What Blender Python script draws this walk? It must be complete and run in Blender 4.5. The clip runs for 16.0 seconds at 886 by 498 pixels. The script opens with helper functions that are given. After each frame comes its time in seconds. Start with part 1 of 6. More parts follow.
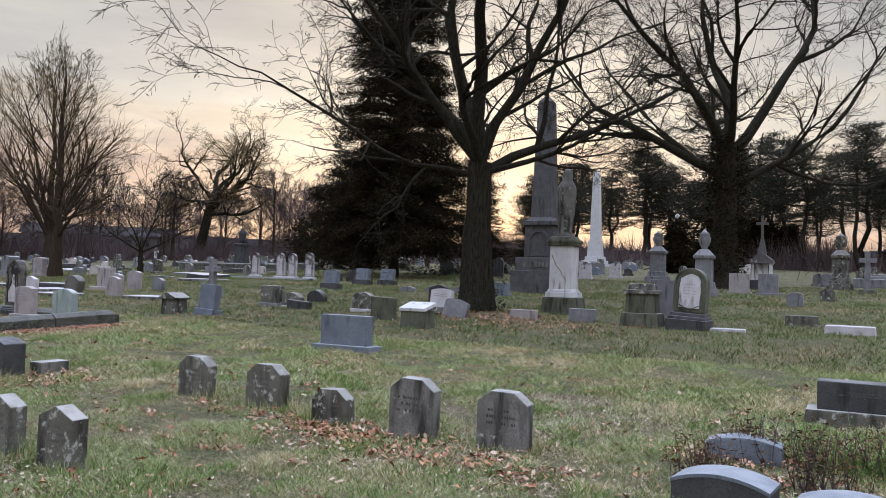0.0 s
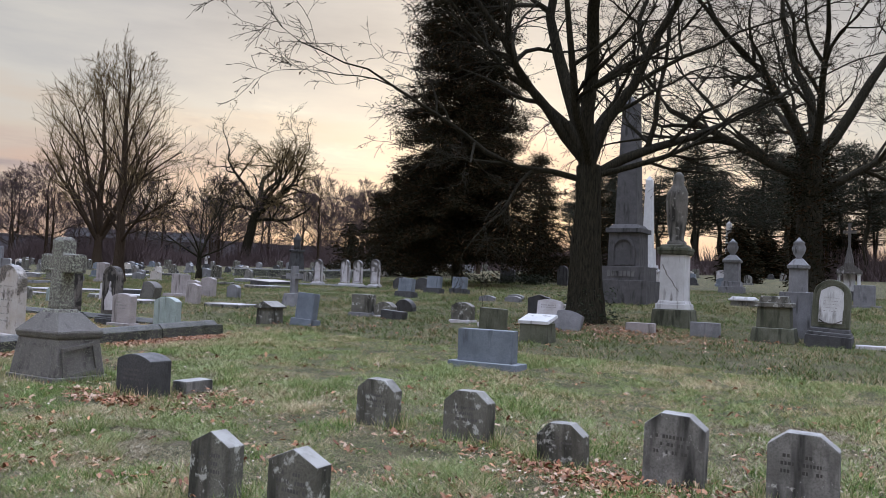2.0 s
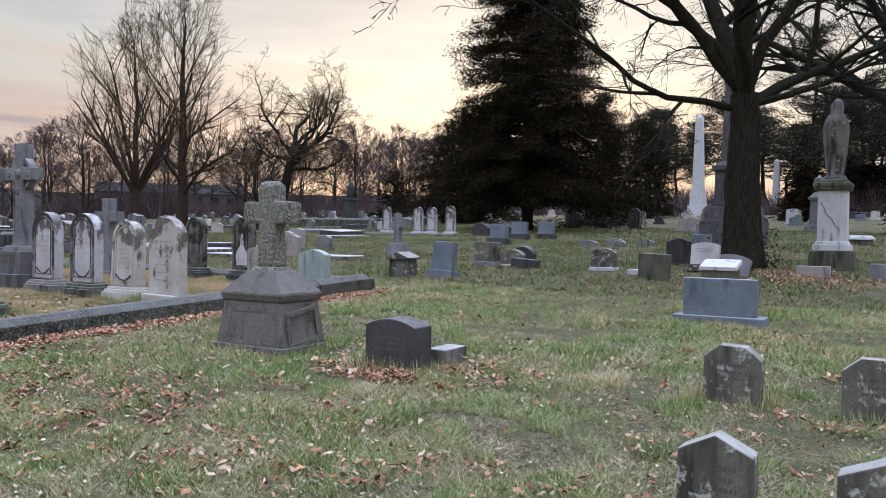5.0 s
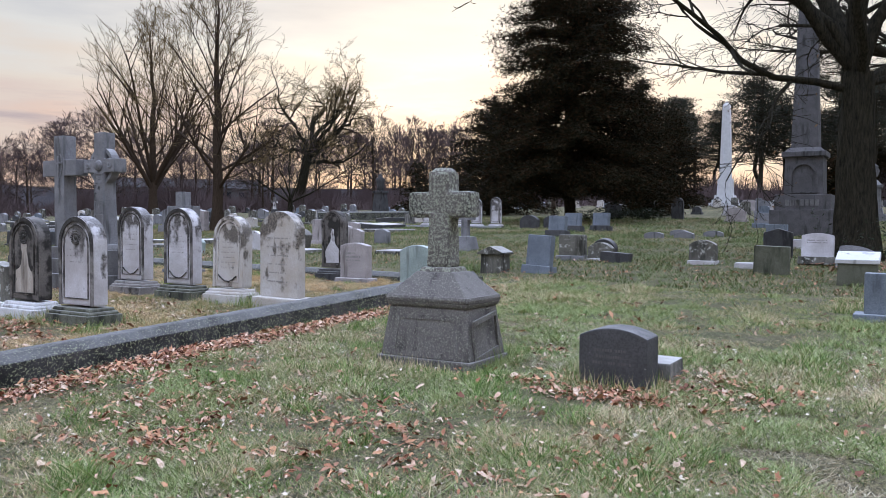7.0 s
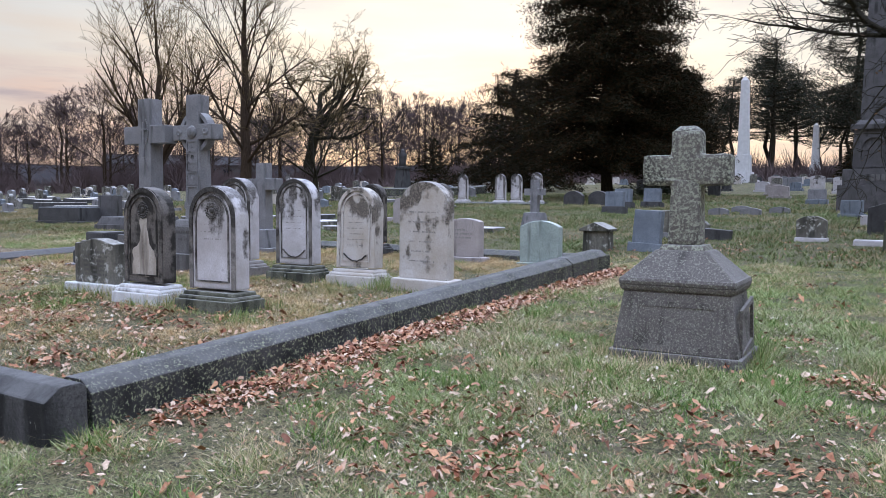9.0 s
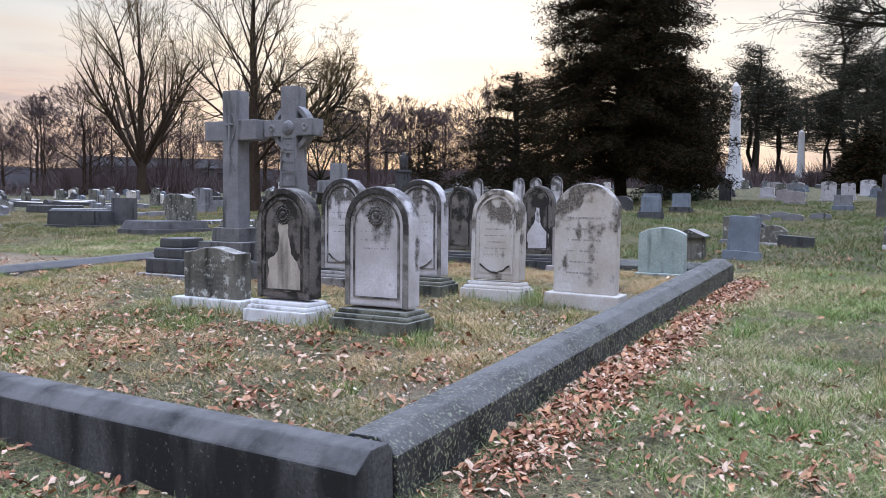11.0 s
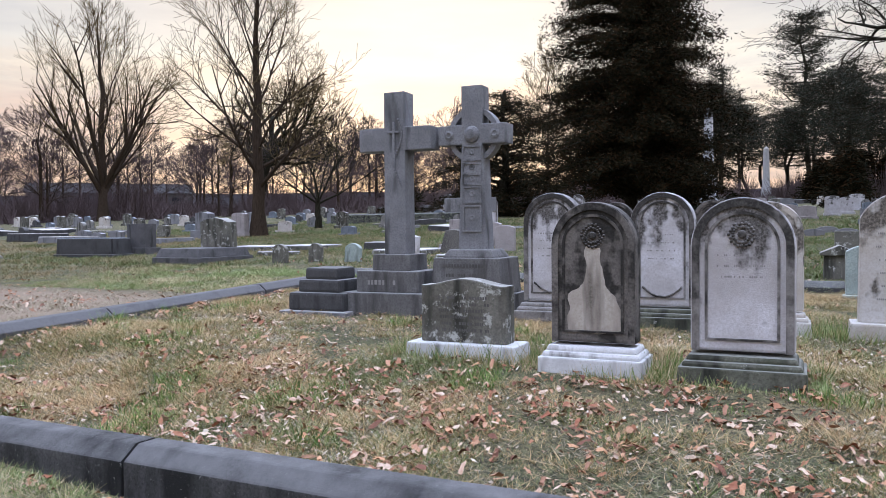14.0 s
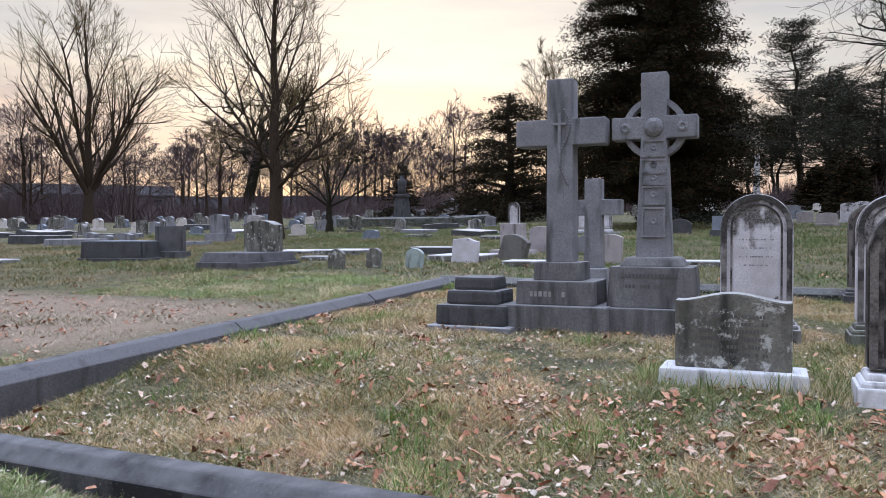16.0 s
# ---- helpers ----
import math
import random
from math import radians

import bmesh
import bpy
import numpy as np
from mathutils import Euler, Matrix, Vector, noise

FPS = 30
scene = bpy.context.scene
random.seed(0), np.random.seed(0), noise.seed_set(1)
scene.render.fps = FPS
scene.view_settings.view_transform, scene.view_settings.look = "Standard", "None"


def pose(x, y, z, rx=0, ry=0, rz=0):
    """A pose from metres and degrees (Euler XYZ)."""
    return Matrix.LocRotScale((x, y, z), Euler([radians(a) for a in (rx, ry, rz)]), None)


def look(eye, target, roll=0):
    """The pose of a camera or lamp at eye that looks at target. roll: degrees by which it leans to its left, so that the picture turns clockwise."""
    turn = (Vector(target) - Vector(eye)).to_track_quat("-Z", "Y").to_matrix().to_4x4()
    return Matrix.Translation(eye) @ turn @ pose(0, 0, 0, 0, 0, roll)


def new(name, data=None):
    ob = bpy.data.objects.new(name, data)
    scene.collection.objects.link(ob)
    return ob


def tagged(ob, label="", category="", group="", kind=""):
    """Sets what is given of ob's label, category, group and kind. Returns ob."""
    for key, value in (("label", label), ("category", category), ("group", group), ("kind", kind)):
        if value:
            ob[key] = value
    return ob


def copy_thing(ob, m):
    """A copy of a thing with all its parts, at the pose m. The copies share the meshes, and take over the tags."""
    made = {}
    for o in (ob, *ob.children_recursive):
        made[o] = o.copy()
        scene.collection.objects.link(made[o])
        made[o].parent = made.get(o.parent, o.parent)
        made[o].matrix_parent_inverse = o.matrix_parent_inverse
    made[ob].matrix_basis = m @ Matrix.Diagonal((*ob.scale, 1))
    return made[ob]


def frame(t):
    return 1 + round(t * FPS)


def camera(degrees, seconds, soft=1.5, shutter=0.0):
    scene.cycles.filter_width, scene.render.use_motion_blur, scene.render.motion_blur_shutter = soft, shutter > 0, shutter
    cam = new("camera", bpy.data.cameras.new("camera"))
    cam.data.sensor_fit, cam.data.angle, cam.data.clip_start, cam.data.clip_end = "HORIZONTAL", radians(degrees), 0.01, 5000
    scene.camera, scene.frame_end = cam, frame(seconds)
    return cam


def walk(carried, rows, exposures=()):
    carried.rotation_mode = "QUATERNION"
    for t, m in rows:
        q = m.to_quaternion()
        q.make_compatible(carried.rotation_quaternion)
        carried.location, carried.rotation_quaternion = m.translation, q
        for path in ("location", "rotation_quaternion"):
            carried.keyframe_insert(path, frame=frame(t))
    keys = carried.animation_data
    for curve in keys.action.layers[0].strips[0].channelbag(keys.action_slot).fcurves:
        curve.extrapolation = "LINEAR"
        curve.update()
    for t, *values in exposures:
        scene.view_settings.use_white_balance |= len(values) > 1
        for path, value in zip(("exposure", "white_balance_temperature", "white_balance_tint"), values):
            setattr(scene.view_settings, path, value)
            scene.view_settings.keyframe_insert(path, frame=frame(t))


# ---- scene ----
cam = camera(58.9, 16.0, 0.6)
METRES, EYE, TILT, LEAN, TURN = 17.4, 1.5, 0.0, 0.0, 27.8
ROWS = [
    (0.0, 0.0, 0.0, 0.0, -0.07, 2.21, -1.71),
    (0.5, -0.0259, 0.019, -0.0016, 0.71, 2.54, -1.98),
    (1.0, -0.0534, 0.0339, -0.0012, 1.09, 2.7, -2.23),
    (1.5, -0.0807, 0.0487, -0.0007, 1.45, 2.63, -2.27),
    (2.0, -0.1069, 0.0646, 0.0002, 2.11, 2.64, -2.15),
    (2.5, -0.135, 0.0753, 0.0004, 2.93, 2.22, -1.96),
    (3.0, -0.1616, 0.0914, -0.0023, 3.66, 1.34, -1.84),
    (3.5, -0.1895, 0.1043, -0.0031, 3.84, 0.27, -1.73),
    (6.0, -0.3251, 0.1778, -0.005, 3.02, -1.66, -0.43),
    (6.5, -0.352, 0.1908, -0.0047, 3.37, -1.82, -0.28),
    (7.0, -0.3779, 0.2076, -0.0046, 3.61, -1.83, -0.26),
    (7.5, -0.4072, 0.2208, -0.0053, 3.53, -2.14, -0.32),
    (8.0, -0.4358, 0.239, -0.0075, 3.48, -2.55, -0.4),
    (8.5, -0.4654, 0.2521, -0.0084, 3.33, -2.98, -0.39),
    (9.0, -0.4938, 0.2684, -0.0089, 3.08, -3.44, -0.26),
    (11.5, -0.6352, 0.3372, -0.0098, 0.4, -2.83, -0.43),
    (12.0, -0.6628, 0.3523, -0.0095, -0.03, -2.41, -0.25),
    (12.5, -0.6903, 0.3659, -0.0093, -0.6, -2.2, 0.03),
    (13.0, -0.7171, 0.3815, -0.0091, -1.09, -1.72, 0.29),
    (13.5, -0.7455, 0.3934, -0.01, -1.95, -1.64, 0.51),
    (14.0, -0.7704, 0.4112, -0.011, -2.97, -1.52, 0.52),
    (14.5, -0.797, 0.4279, -0.011, -3.9, -1.39, 0.5),
    (15.0, -0.823, 0.4453, -0.0111, -4.56, -1.35, 0.47),
    (15.5, -0.8495, 0.4626, -0.0108, -4.73, -1.17, 0.37),
    (16.0, -0.8761, 0.4755, -0.0106, -4.82, -1.19, 0.13),
]
walk(cam, [(t, pose(0, 0, EYE, TILT, LEAN, TURN) @ pose(METRES * x, METRES * y, METRES * z, 90 + pitch, roll, yaw)) for t, x, y, z, yaw, pitch, roll in ROWS],
     [(0.0, 0.1, 6350, 15), (3.5, -0.02, 6300, 15), (6.0, 0.28, 6050, 15), (9.0, 0.30, 6000, 15), (12.5, 0.43, 6050, 16), (16.0, 0.22, 6100, 16)])

# ---- world and sun ----
SUN_YAW, SUN_UP = 27.0, 7.0     # degrees left of +y, degrees above the horizon
sun_way = Vector((-math.sin(radians(SUN_YAW)) * math.cos(radians(SUN_UP)), math.cos(radians(SUN_YAW)) * math.cos(radians(SUN_UP)), math.sin(radians(SUN_UP))))


def make_world():
    w = bpy.data.worlds.new("evening_sky")
    scene.world = w
    w.use_nodes = True
    nt = w.node_tree
    nt.nodes.clear()
    N, K = nt.nodes.new, nt.links.new
    out, bg = N("ShaderNodeOutputWorld"), N("ShaderNodeBackground")
    sky = N("ShaderNodeTexSky")
    sky.sky_type = "NISHITA"
    sky.sun_disc = False
    sky.sun_elevation, sky.sun_rotation = radians(SUN_UP), radians(-SUN_YAW)
    co, sep = N("ShaderNodeTexCoord"), N("ShaderNodeSeparateXYZ")
    K(co.outputs["Generated"], sep.inputs[0])
    # cloud deck: colour by height above the horizon
    mp, nz = N("ShaderNodeMapping"), N("ShaderNodeTexNoise")
    mp.inputs["Scale"].default_value = (1.6, 1.6, 9.0)
    mp.inputs["Location"].default_value = (3.1, 0.7, 0.4)
    K(co.outputs["Generated"], mp.inputs[0])
    K(mp.outputs[0], nz.inputs["Vector"])
    nz.inputs["Scale"].default_value, nz.inputs["Detail"].default_value, nz.inputs["Roughness"].default_value = 2.2, 6, 0.55
    off = N("ShaderNodeMath")
    off.operation = "MULTIPLY_ADD"
    off.inputs[1].default_value, off.inputs[2].default_value = 0.30, -0.16
    K(nz.outputs["Fac"], off.inputs[0])
    up = N("ShaderNodeMath")
    K(sep.outputs["Z"], up.inputs[0])
    K(off.outputs[0], up.inputs[1])
    ramp = N("ShaderNodeValToRGB")
    ramp.color_ramp.elements[0].position, ramp.color_ramp.elements[0].color = 0.0, (0.55, 0.42, 0.40, 1)
    ramp.color_ramp.elements[1].position, ramp.color_ramp.elements[1].color = 1.0, (2.9, 3.3, 4.1, 1)
    for at, c in ((0.06, (0.66, 0.45, 0.35)), (0.10, (0.62, 0.49, 0.41)), (0.15, (0.67, 0.58, 0.47)), (0.21, (0.66, 0.635, 0.56)), (0.27, (0.54, 0.53, 0.50)), (0.36, (0.37, 0.375, 0.38)), (0.50, (0.75, 0.82, 0.95)), (0.70, (2.2, 2.45, 2.95))):
        e = ramp.color_ramp.elements.new(at)
        e.color = (*c, 1)
    K(up.outputs[0], ramp.inputs[0])
    # glow of the hidden sun through the clouds
    dot = N("ShaderNodeVectorMath")
    dot.operation = "DOT_PRODUCT"
    dot.inputs[1].default_value = sun_way
    K(co.outputs["Generated"], dot.inputs[0])
    mr = N("ShaderNodeMapRange")
    mr.inputs["From Min"].default_value, mr.inputs["From Max"].default_value = 0.84, 1.0
    mr.interpolation_type = "SMOOTHSTEP"
    K(dot.outputs["Value"], mr.inputs["Value"])
    glow = N("ShaderNodeMix")
    glow.data_type, glow.blend_type = "RGBA", "ADD"
    glow.inputs["B"].default_value = (0.27, 0.21, 0.12, 1)
    K(mr.outputs[0], glow.inputs["Factor"])

    def low(top, noise_scale, lo, hi, place):
        """Where flat cloud bands lie, fading out towards the given height."""
        mp2, n2, r1, r2, pr = N("ShaderNodeMapping"), N("ShaderNodeTexNoise"), N("ShaderNodeMapRange"), N("ShaderNodeMapRange"), N("ShaderNodeMath")
        mp2.inputs["Scale"].default_value, mp2.inputs["Location"].default_value = noise_scale, place
        K(co.outputs["Generated"], mp2.inputs[0])
        K(mp2.outputs[0], n2.inputs["Vector"])
        n2.inputs["Scale"].default_value, n2.inputs["Detail"].default_value, n2.inputs["Roughness"].default_value = 1.0, 6, 0.6
        r1.inputs["From Min"].default_value, r1.inputs["From Max"].default_value = lo, hi
        K(n2.outputs["Fac"], r1.inputs["Value"])
        r2.inputs["From Min"].default_value, r2.inputs["From Max"].default_value = top, top * 0.55
        K(sep.outputs["Z"], r2.inputs["Value"])
        pr.operation = "MULTIPLY"
        K(r1.outputs[0], pr.inputs[0])
        K(r2.outputs[0], pr.inputs[1])
        return pr.outputs[0]

    def blend(kind, fac, a, colour):
        m = N("ShaderNodeMix")
        m.data_type, m.blend_type = "RGBA", kind
        K(fac, m.inputs["Factor"])
        K(a, m.inputs["A"])
        m.inputs["B"].default_value = (*colour, 1)
        return m.outputs["Result"]

    deck = blend("MIX", low(0.20, (4.0, 4.0, 34.0), 0.50, 0.66, (1.0, 2.0, 0.3)), ramp.outputs[0], (0.40, 0.315, 0.32))
    deck = blend("ADD", low(0.26, (5.0, 5.0, 16.0), 0.55, 0.70, (4.0, 0.0, 1.2)), deck, (0.32, 0.275, 0.17))
    K(deck, glow.inputs["A"])
    # thin gaps let the clear sky through
    sk = N("ShaderNodeMix")
    sk.data_type, sk.blend_type = "RGBA", "MULTIPLY"
    sk.inputs["Factor"].default_value = 1.0
    sk.inputs["B"].default_value = (0.10, 0.10, 0.10, 1)
    K(sky.outputs[0], sk.inputs["A"])
    mix = N("ShaderNodeMix")
    mix.data_type = "RGBA"
    mix.inputs["Factor"].default_value = 0.85
    K(sk.outputs["Result"], mix.inputs["A"])
    K(glow.outputs["Result"], mix.inputs["B"])
    K(mix.outputs["Result"], bg.inputs["Color"])
    bg.inputs["Strength"].default_value = SKY
    K(bg.outputs[0], out.inputs[0])


SKY = 1.0
make_world()
sun = new("sun", bpy.data.lights.new("sun", "SUN"))
sun.data.energy, sun.data.angle, sun.data.color = 0.6, radians(14), (1.0, 0.78, 0.52)
sun.matrix_world = look((0, 0, 30), Vector((0, 0, 30)) - sun_way)

# ---- materials ----


def nodes(name, rough=0.85):
    m = bpy.data.materials.new(name)
    m.use_nodes = True
    b = m.node_tree.nodes["Principled BSDF"]
    b.inputs["Roughness"].default_value = rough
    b.inputs["Specular IOR Level"].default_value = 0.3
    return m, m.node_tree.nodes.new, m.node_tree.links.new, b


def noise_tex(N, K, vec, scale, detail=4, rough=0.55, stretch=None):
    n = N("ShaderNodeTexNoise")
    n.inputs["Scale"].default_value, n.inputs["Detail"].default_value, n.inputs["Roughness"].default_value = scale, detail, rough
    if stretch:
        m = N("ShaderNodeMapping")
        m.inputs["Scale"].default_value = stretch
        K(vec, m.inputs[0])
        vec = m.outputs[0]
    K(vec, n.inputs["Vector"])
    return n.outputs["Fac"]


def band(N, K, fac, lo, hi):
    r = N("ShaderNodeMapRange")
    r.inputs["From Min"].default_value, r.inputs["From Max"].default_value = lo, hi
    K(fac, r.inputs["Value"])
    return r.outputs[0]


def mixc(N, K, fac, a, b):
    m = N("ShaderNodeMix")
    m.data_type = "RGBA"
    for v, k in ((fac, "Factor"), (a, "A"), (b, "B")):
        if isinstance(v, tuple):
            m.inputs[k].default_value = (*v, 1)
        elif isinstance(v, float):
            m.inputs[k].default_value = v
        else:
            K(v, m.inputs[k])
    return m.outputs["Result"]


def bump(N, K, b, fac, strength, dist):
    n = N("ShaderNodeBump")
    n.inputs["Strength"].default_value, n.inputs["Distance"].default_value = strength, dist
    K(fac, n.inputs["Height"])
    K(n.outputs[0], b.inputs["Normal"])


def own_coords(N, K):
    """Object coordinates, shifted by chance for every object."""
    co, oi, add, mul = N("ShaderNodeTexCoord"), N("ShaderNodeObjectInfo"), N("ShaderNodeVectorMath"), N("ShaderNodeMath")
    mul.operation = "MULTIPLY"
    mul.inputs[1].default_value = 37.0
    K(oi.outputs["Random"], mul.inputs[0])
    K(co.outputs["Object"], add.inputs[0])
    K(mul.outputs[0], add.inputs[1])
    return add.outputs[0], oi.outputs["Random"]


def stone(name, light, dark, stain=(0.035, 0.035, 0.033), stain_at=(0.52, 0.68), lichen=None, lichen_at=(0.6, 0.66), rough=0.85, relief=0.35, climb=0.0, from_z=0.7, top_light=1.0, lichen_scale=22.0, grit=0.55, stretch=(7.0, 7.0, 1.3), cap=0.14):
    """Weathered stone: grain, blotches, run-down streaks and, where given, lichen."""
    m, N, K, b = nodes(name, rough)
    v, rnd = own_coords(N, K)
    grain = noise_tex(N, K, v, 60, 5, 0.65)
    blot = noise_tex(N, K, v, 3.2, 5, 0.6)
    runs = noise_tex(N, K, v, 1.0, 4, 0.5, stretch)
    if climb:
        # run-off soot gathers on the head of the stone
        oc, sz, ma, mb = N("ShaderNodeTexCoord"), N("ShaderNodeSeparateXYZ"), N("ShaderNodeMath"), N("ShaderNodeMath")
        K(oc.outputs["Object"], sz.inputs[0])
        ma.operation = "SUBTRACT"
        K(sz.outputs["Z"], ma.inputs[0])
        ma.inputs[1].default_value = from_z
        mb.operation = "MULTIPLY_ADD"
        K(ma.outputs[0], mb.inputs[0])
        mb.inputs[1].default_value = climb
        K(runs, mb.inputs[2])
        patch = N("ShaderNodeMath")
        patch.operation = "MULTIPLY_ADD"
        patch.inputs[1].default_value = 1.9
        K(noise_tex(N, K, v, 4.5, 4, 0.6), patch.inputs[0])
        ms = N("ShaderNodeMath")
        ms.operation = "SUBTRACT"
        K(mb.outputs[0], ms.inputs[0])
        ms.inputs[1].default_value = 0.95
        K(ms.outputs[0], patch.inputs[2])
        runs = patch.outputs[0]
    c = mixc(N, K, band(N, K, blot, 0.3, 0.7), light, dark)
    c = mixc(N, K, band(N, K, runs, *stain_at), c, stain)
    speck = band(N, K, noise_tex(N, K, v, 170, 3, 0.7), 0.35, 0.7)
    c = mixc(N, K, band(N, K, grain, 0.42, 0.85), c, tuple(grit * x for x in dark))
    if lichen:
        li = noise_tex(N, K, v, lichen_scale, 6, 0.7)
        c = mixc(N, K, band(N, K, li, *lichen_at), c, lichen)
    # skylight on upward faces put into the colour as a paler blotchy tone
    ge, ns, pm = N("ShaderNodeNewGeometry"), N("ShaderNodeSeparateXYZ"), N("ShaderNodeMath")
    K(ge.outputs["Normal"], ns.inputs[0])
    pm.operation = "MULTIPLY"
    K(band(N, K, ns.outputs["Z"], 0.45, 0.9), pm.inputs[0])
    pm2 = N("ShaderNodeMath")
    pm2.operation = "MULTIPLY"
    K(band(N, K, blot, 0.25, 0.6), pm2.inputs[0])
    pm2.inputs[1].default_value = top_light
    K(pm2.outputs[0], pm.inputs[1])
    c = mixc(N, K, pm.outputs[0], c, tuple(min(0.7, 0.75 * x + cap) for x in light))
    K(c, b.inputs["Base Color"])
    h = N("ShaderNodeMath")
    h.operation = "ADD"
    K(grain, h.inputs[0])
    K(speck, h.inputs[1])
    bump(N, K, b, h.outputs[0], relief, 0.006)
    return m


MARBLE = stone("stained_marble", (0.65, 0.64, 0.68), (0.40, 0.375, 0.375), (0.06, 0.055, 0.05), (0.50, 0.74), climb=0.75, from_z=0.88, top_light=0.4, grit=0.9, stretch=(9.0, 9.0, 1.6))
# stained marble, darkened further to put edge shade into the mouldings' colour
MARBLE_EDGE = stone("dark_edge_marble", (0.34, 0.32, 0.31), (0.14, 0.128, 0.118), (0.03, 0.028, 0.026), (0.36, 0.66), climb=0.35, from_z=0.6, top_light=0.8, grit=0.8, stretch=(9.0, 9.0, 1.6))
MARBLE_TAN = stone("brown_streaked_marble", (0.58, 0.565, 0.56), (0.43, 0.38, 0.325), (0.08, 0.07, 0.06), (0.47, 0.70), climb=0.4, from_z=0.9, top_light=0.5, grit=0.9, stretch=(8.0, 8.0, 1.1))
MARBLE_FAR = stone("clean_white_marble", (0.60, 0.60, 0.61), (0.47, 0.47, 0.48), (0.30, 0.29, 0.28), (0.6, 0.85), grit=0.95, top_light=0.4)
MARBLE_CLEAN = stone("white_marble", (0.70, 0.70, 0.72), (0.52, 0.52, 0.53), (0.15, 0.14, 0.13), (0.56, 0.70), grit=0.9, top_light=0.5)
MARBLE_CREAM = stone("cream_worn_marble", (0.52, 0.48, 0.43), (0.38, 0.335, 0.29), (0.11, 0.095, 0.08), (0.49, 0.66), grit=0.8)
MARBLE_DARK = stone("black_stained_marble", (0.20, 0.18, 0.165), (0.085, 0.077, 0.07), (0.022, 0.02, 0.018), (0.36, 0.56), climb=0.1, from_z=0.9, top_light=0.5)
OLD_GREY = stone("old_grey_stone", (0.205, 0.195, 0.17), (0.10, 0.095, 0.078), (0.03, 0.03, 0.024), (0.46, 0.66), (0.42, 0.42, 0.39), (0.56, 0.64), lichen_scale=9.0, top_light=1.0, cap=0.22)
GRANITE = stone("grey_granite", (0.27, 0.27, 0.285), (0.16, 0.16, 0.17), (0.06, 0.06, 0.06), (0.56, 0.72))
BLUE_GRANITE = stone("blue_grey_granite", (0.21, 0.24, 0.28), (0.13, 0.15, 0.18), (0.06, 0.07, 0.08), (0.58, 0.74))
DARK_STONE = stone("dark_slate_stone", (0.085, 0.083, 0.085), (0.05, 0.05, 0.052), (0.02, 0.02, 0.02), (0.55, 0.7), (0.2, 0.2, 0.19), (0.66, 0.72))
BROWNSTONE = stone("brown_grey_sandstone", (0.165, 0.15, 0.145), (0.095, 0.085, 0.08), (0.035, 0.032, 0.03), (0.55, 0.7), (0.27, 0.275, 0.23), (0.52, 0.62), lichen_scale=75.0, top_light=0.5)
LICHEN = stone("lichen_crusted_sandstone", (0.17, 0.155, 0.145), (0.11, 0.10, 0.09), (0.04, 0.04, 0.035), (0.55, 0.7), (0.30, 0.315, 0.25), (0.47, 0.58), lichen_scale=40.0, top_light=0.4)
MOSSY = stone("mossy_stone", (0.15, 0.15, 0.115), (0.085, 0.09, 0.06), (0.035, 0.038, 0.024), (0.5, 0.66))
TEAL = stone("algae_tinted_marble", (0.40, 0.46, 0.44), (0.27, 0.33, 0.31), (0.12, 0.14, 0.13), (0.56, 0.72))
DARK_GRANITE = stone("dark_grey_granite", (0.125, 0.12, 0.125), (0.07, 0.068, 0.07), (0.035, 0.035, 0.035), (0.56, 0.72), top_light=0.35)
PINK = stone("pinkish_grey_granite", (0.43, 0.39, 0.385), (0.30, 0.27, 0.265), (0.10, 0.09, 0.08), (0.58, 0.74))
CURB = stone("weathered_granite_curb", (0.105, 0.102, 0.105), (0.05, 0.05, 0.05), (0.02, 0.02, 0.02), (0.44, 0.64), (0.36, 0.39, 0.25), (0.55, 0.59), relief=0.9, stretch=(1.6, 3.0, 2.2), top_light=0.8, lichen_scale=55.0, grit=0.35)

CURB_DARK = stone("dark_granite_curb", (0.14, 0.137, 0.14), (0.06, 0.06, 0.062), (0.016, 0.016, 0.017), (0.42, 0.60), (0.30, 0.30, 0.275), (0.62, 0.70), relief=1.0, stretch=(4.0, 4.0, 1.2), top_light=0.9, lichen_scale=50.0, grit=0.3)

MOSS_BLACK = stone("moss_blackened_marble", (0.20, 0.20, 0.165), (0.07, 0.075, 0.05), (0.02, 0.021, 0.017), (0.42, 0.62), (0.5, 0.5, 0.48), (0.66, 0.72), lichen_scale=7.0, top_light=0.8)
# darker than the granite of the crosses standing on the steps
STEP = stone("darker_step_granite", (0.19, 0.185, 0.185), (0.11, 0.105, 0.105), (0.04, 0.038, 0.036), (0.5, 0.68), top_light=0.6)
OLD_PALE = stone("pale_weathered_stone", (0.27, 0.26, 0.245), (0.14, 0.135, 0.125), (0.035, 0.034, 0.032), (0.48, 0.64), (0.5, 0.49, 0.46), (0.6, 0.68), lichen_scale=8.0, top_light=1.0, cap=0.2)


def plain(name, c, rough=0.8, c2=None, scale=8.0):
    m, N, K, b = nodes(name, rough)
    v, rnd = own_coords(N, K)
    K(mixc(N, K, band(N, K, noise_tex(N, K, v, scale, 4), 0.3, 0.7), c, c2 or tuple(0.6 * x for x in c)), b.inputs["Base Color"])
    return m


LETTER = plain("cut_lettering", (0.30, 0.285, 0.28), 0.9)
PALE_LETTER = plain("pale_lettering", (0.115, 0.11, 0.105), 0.9)


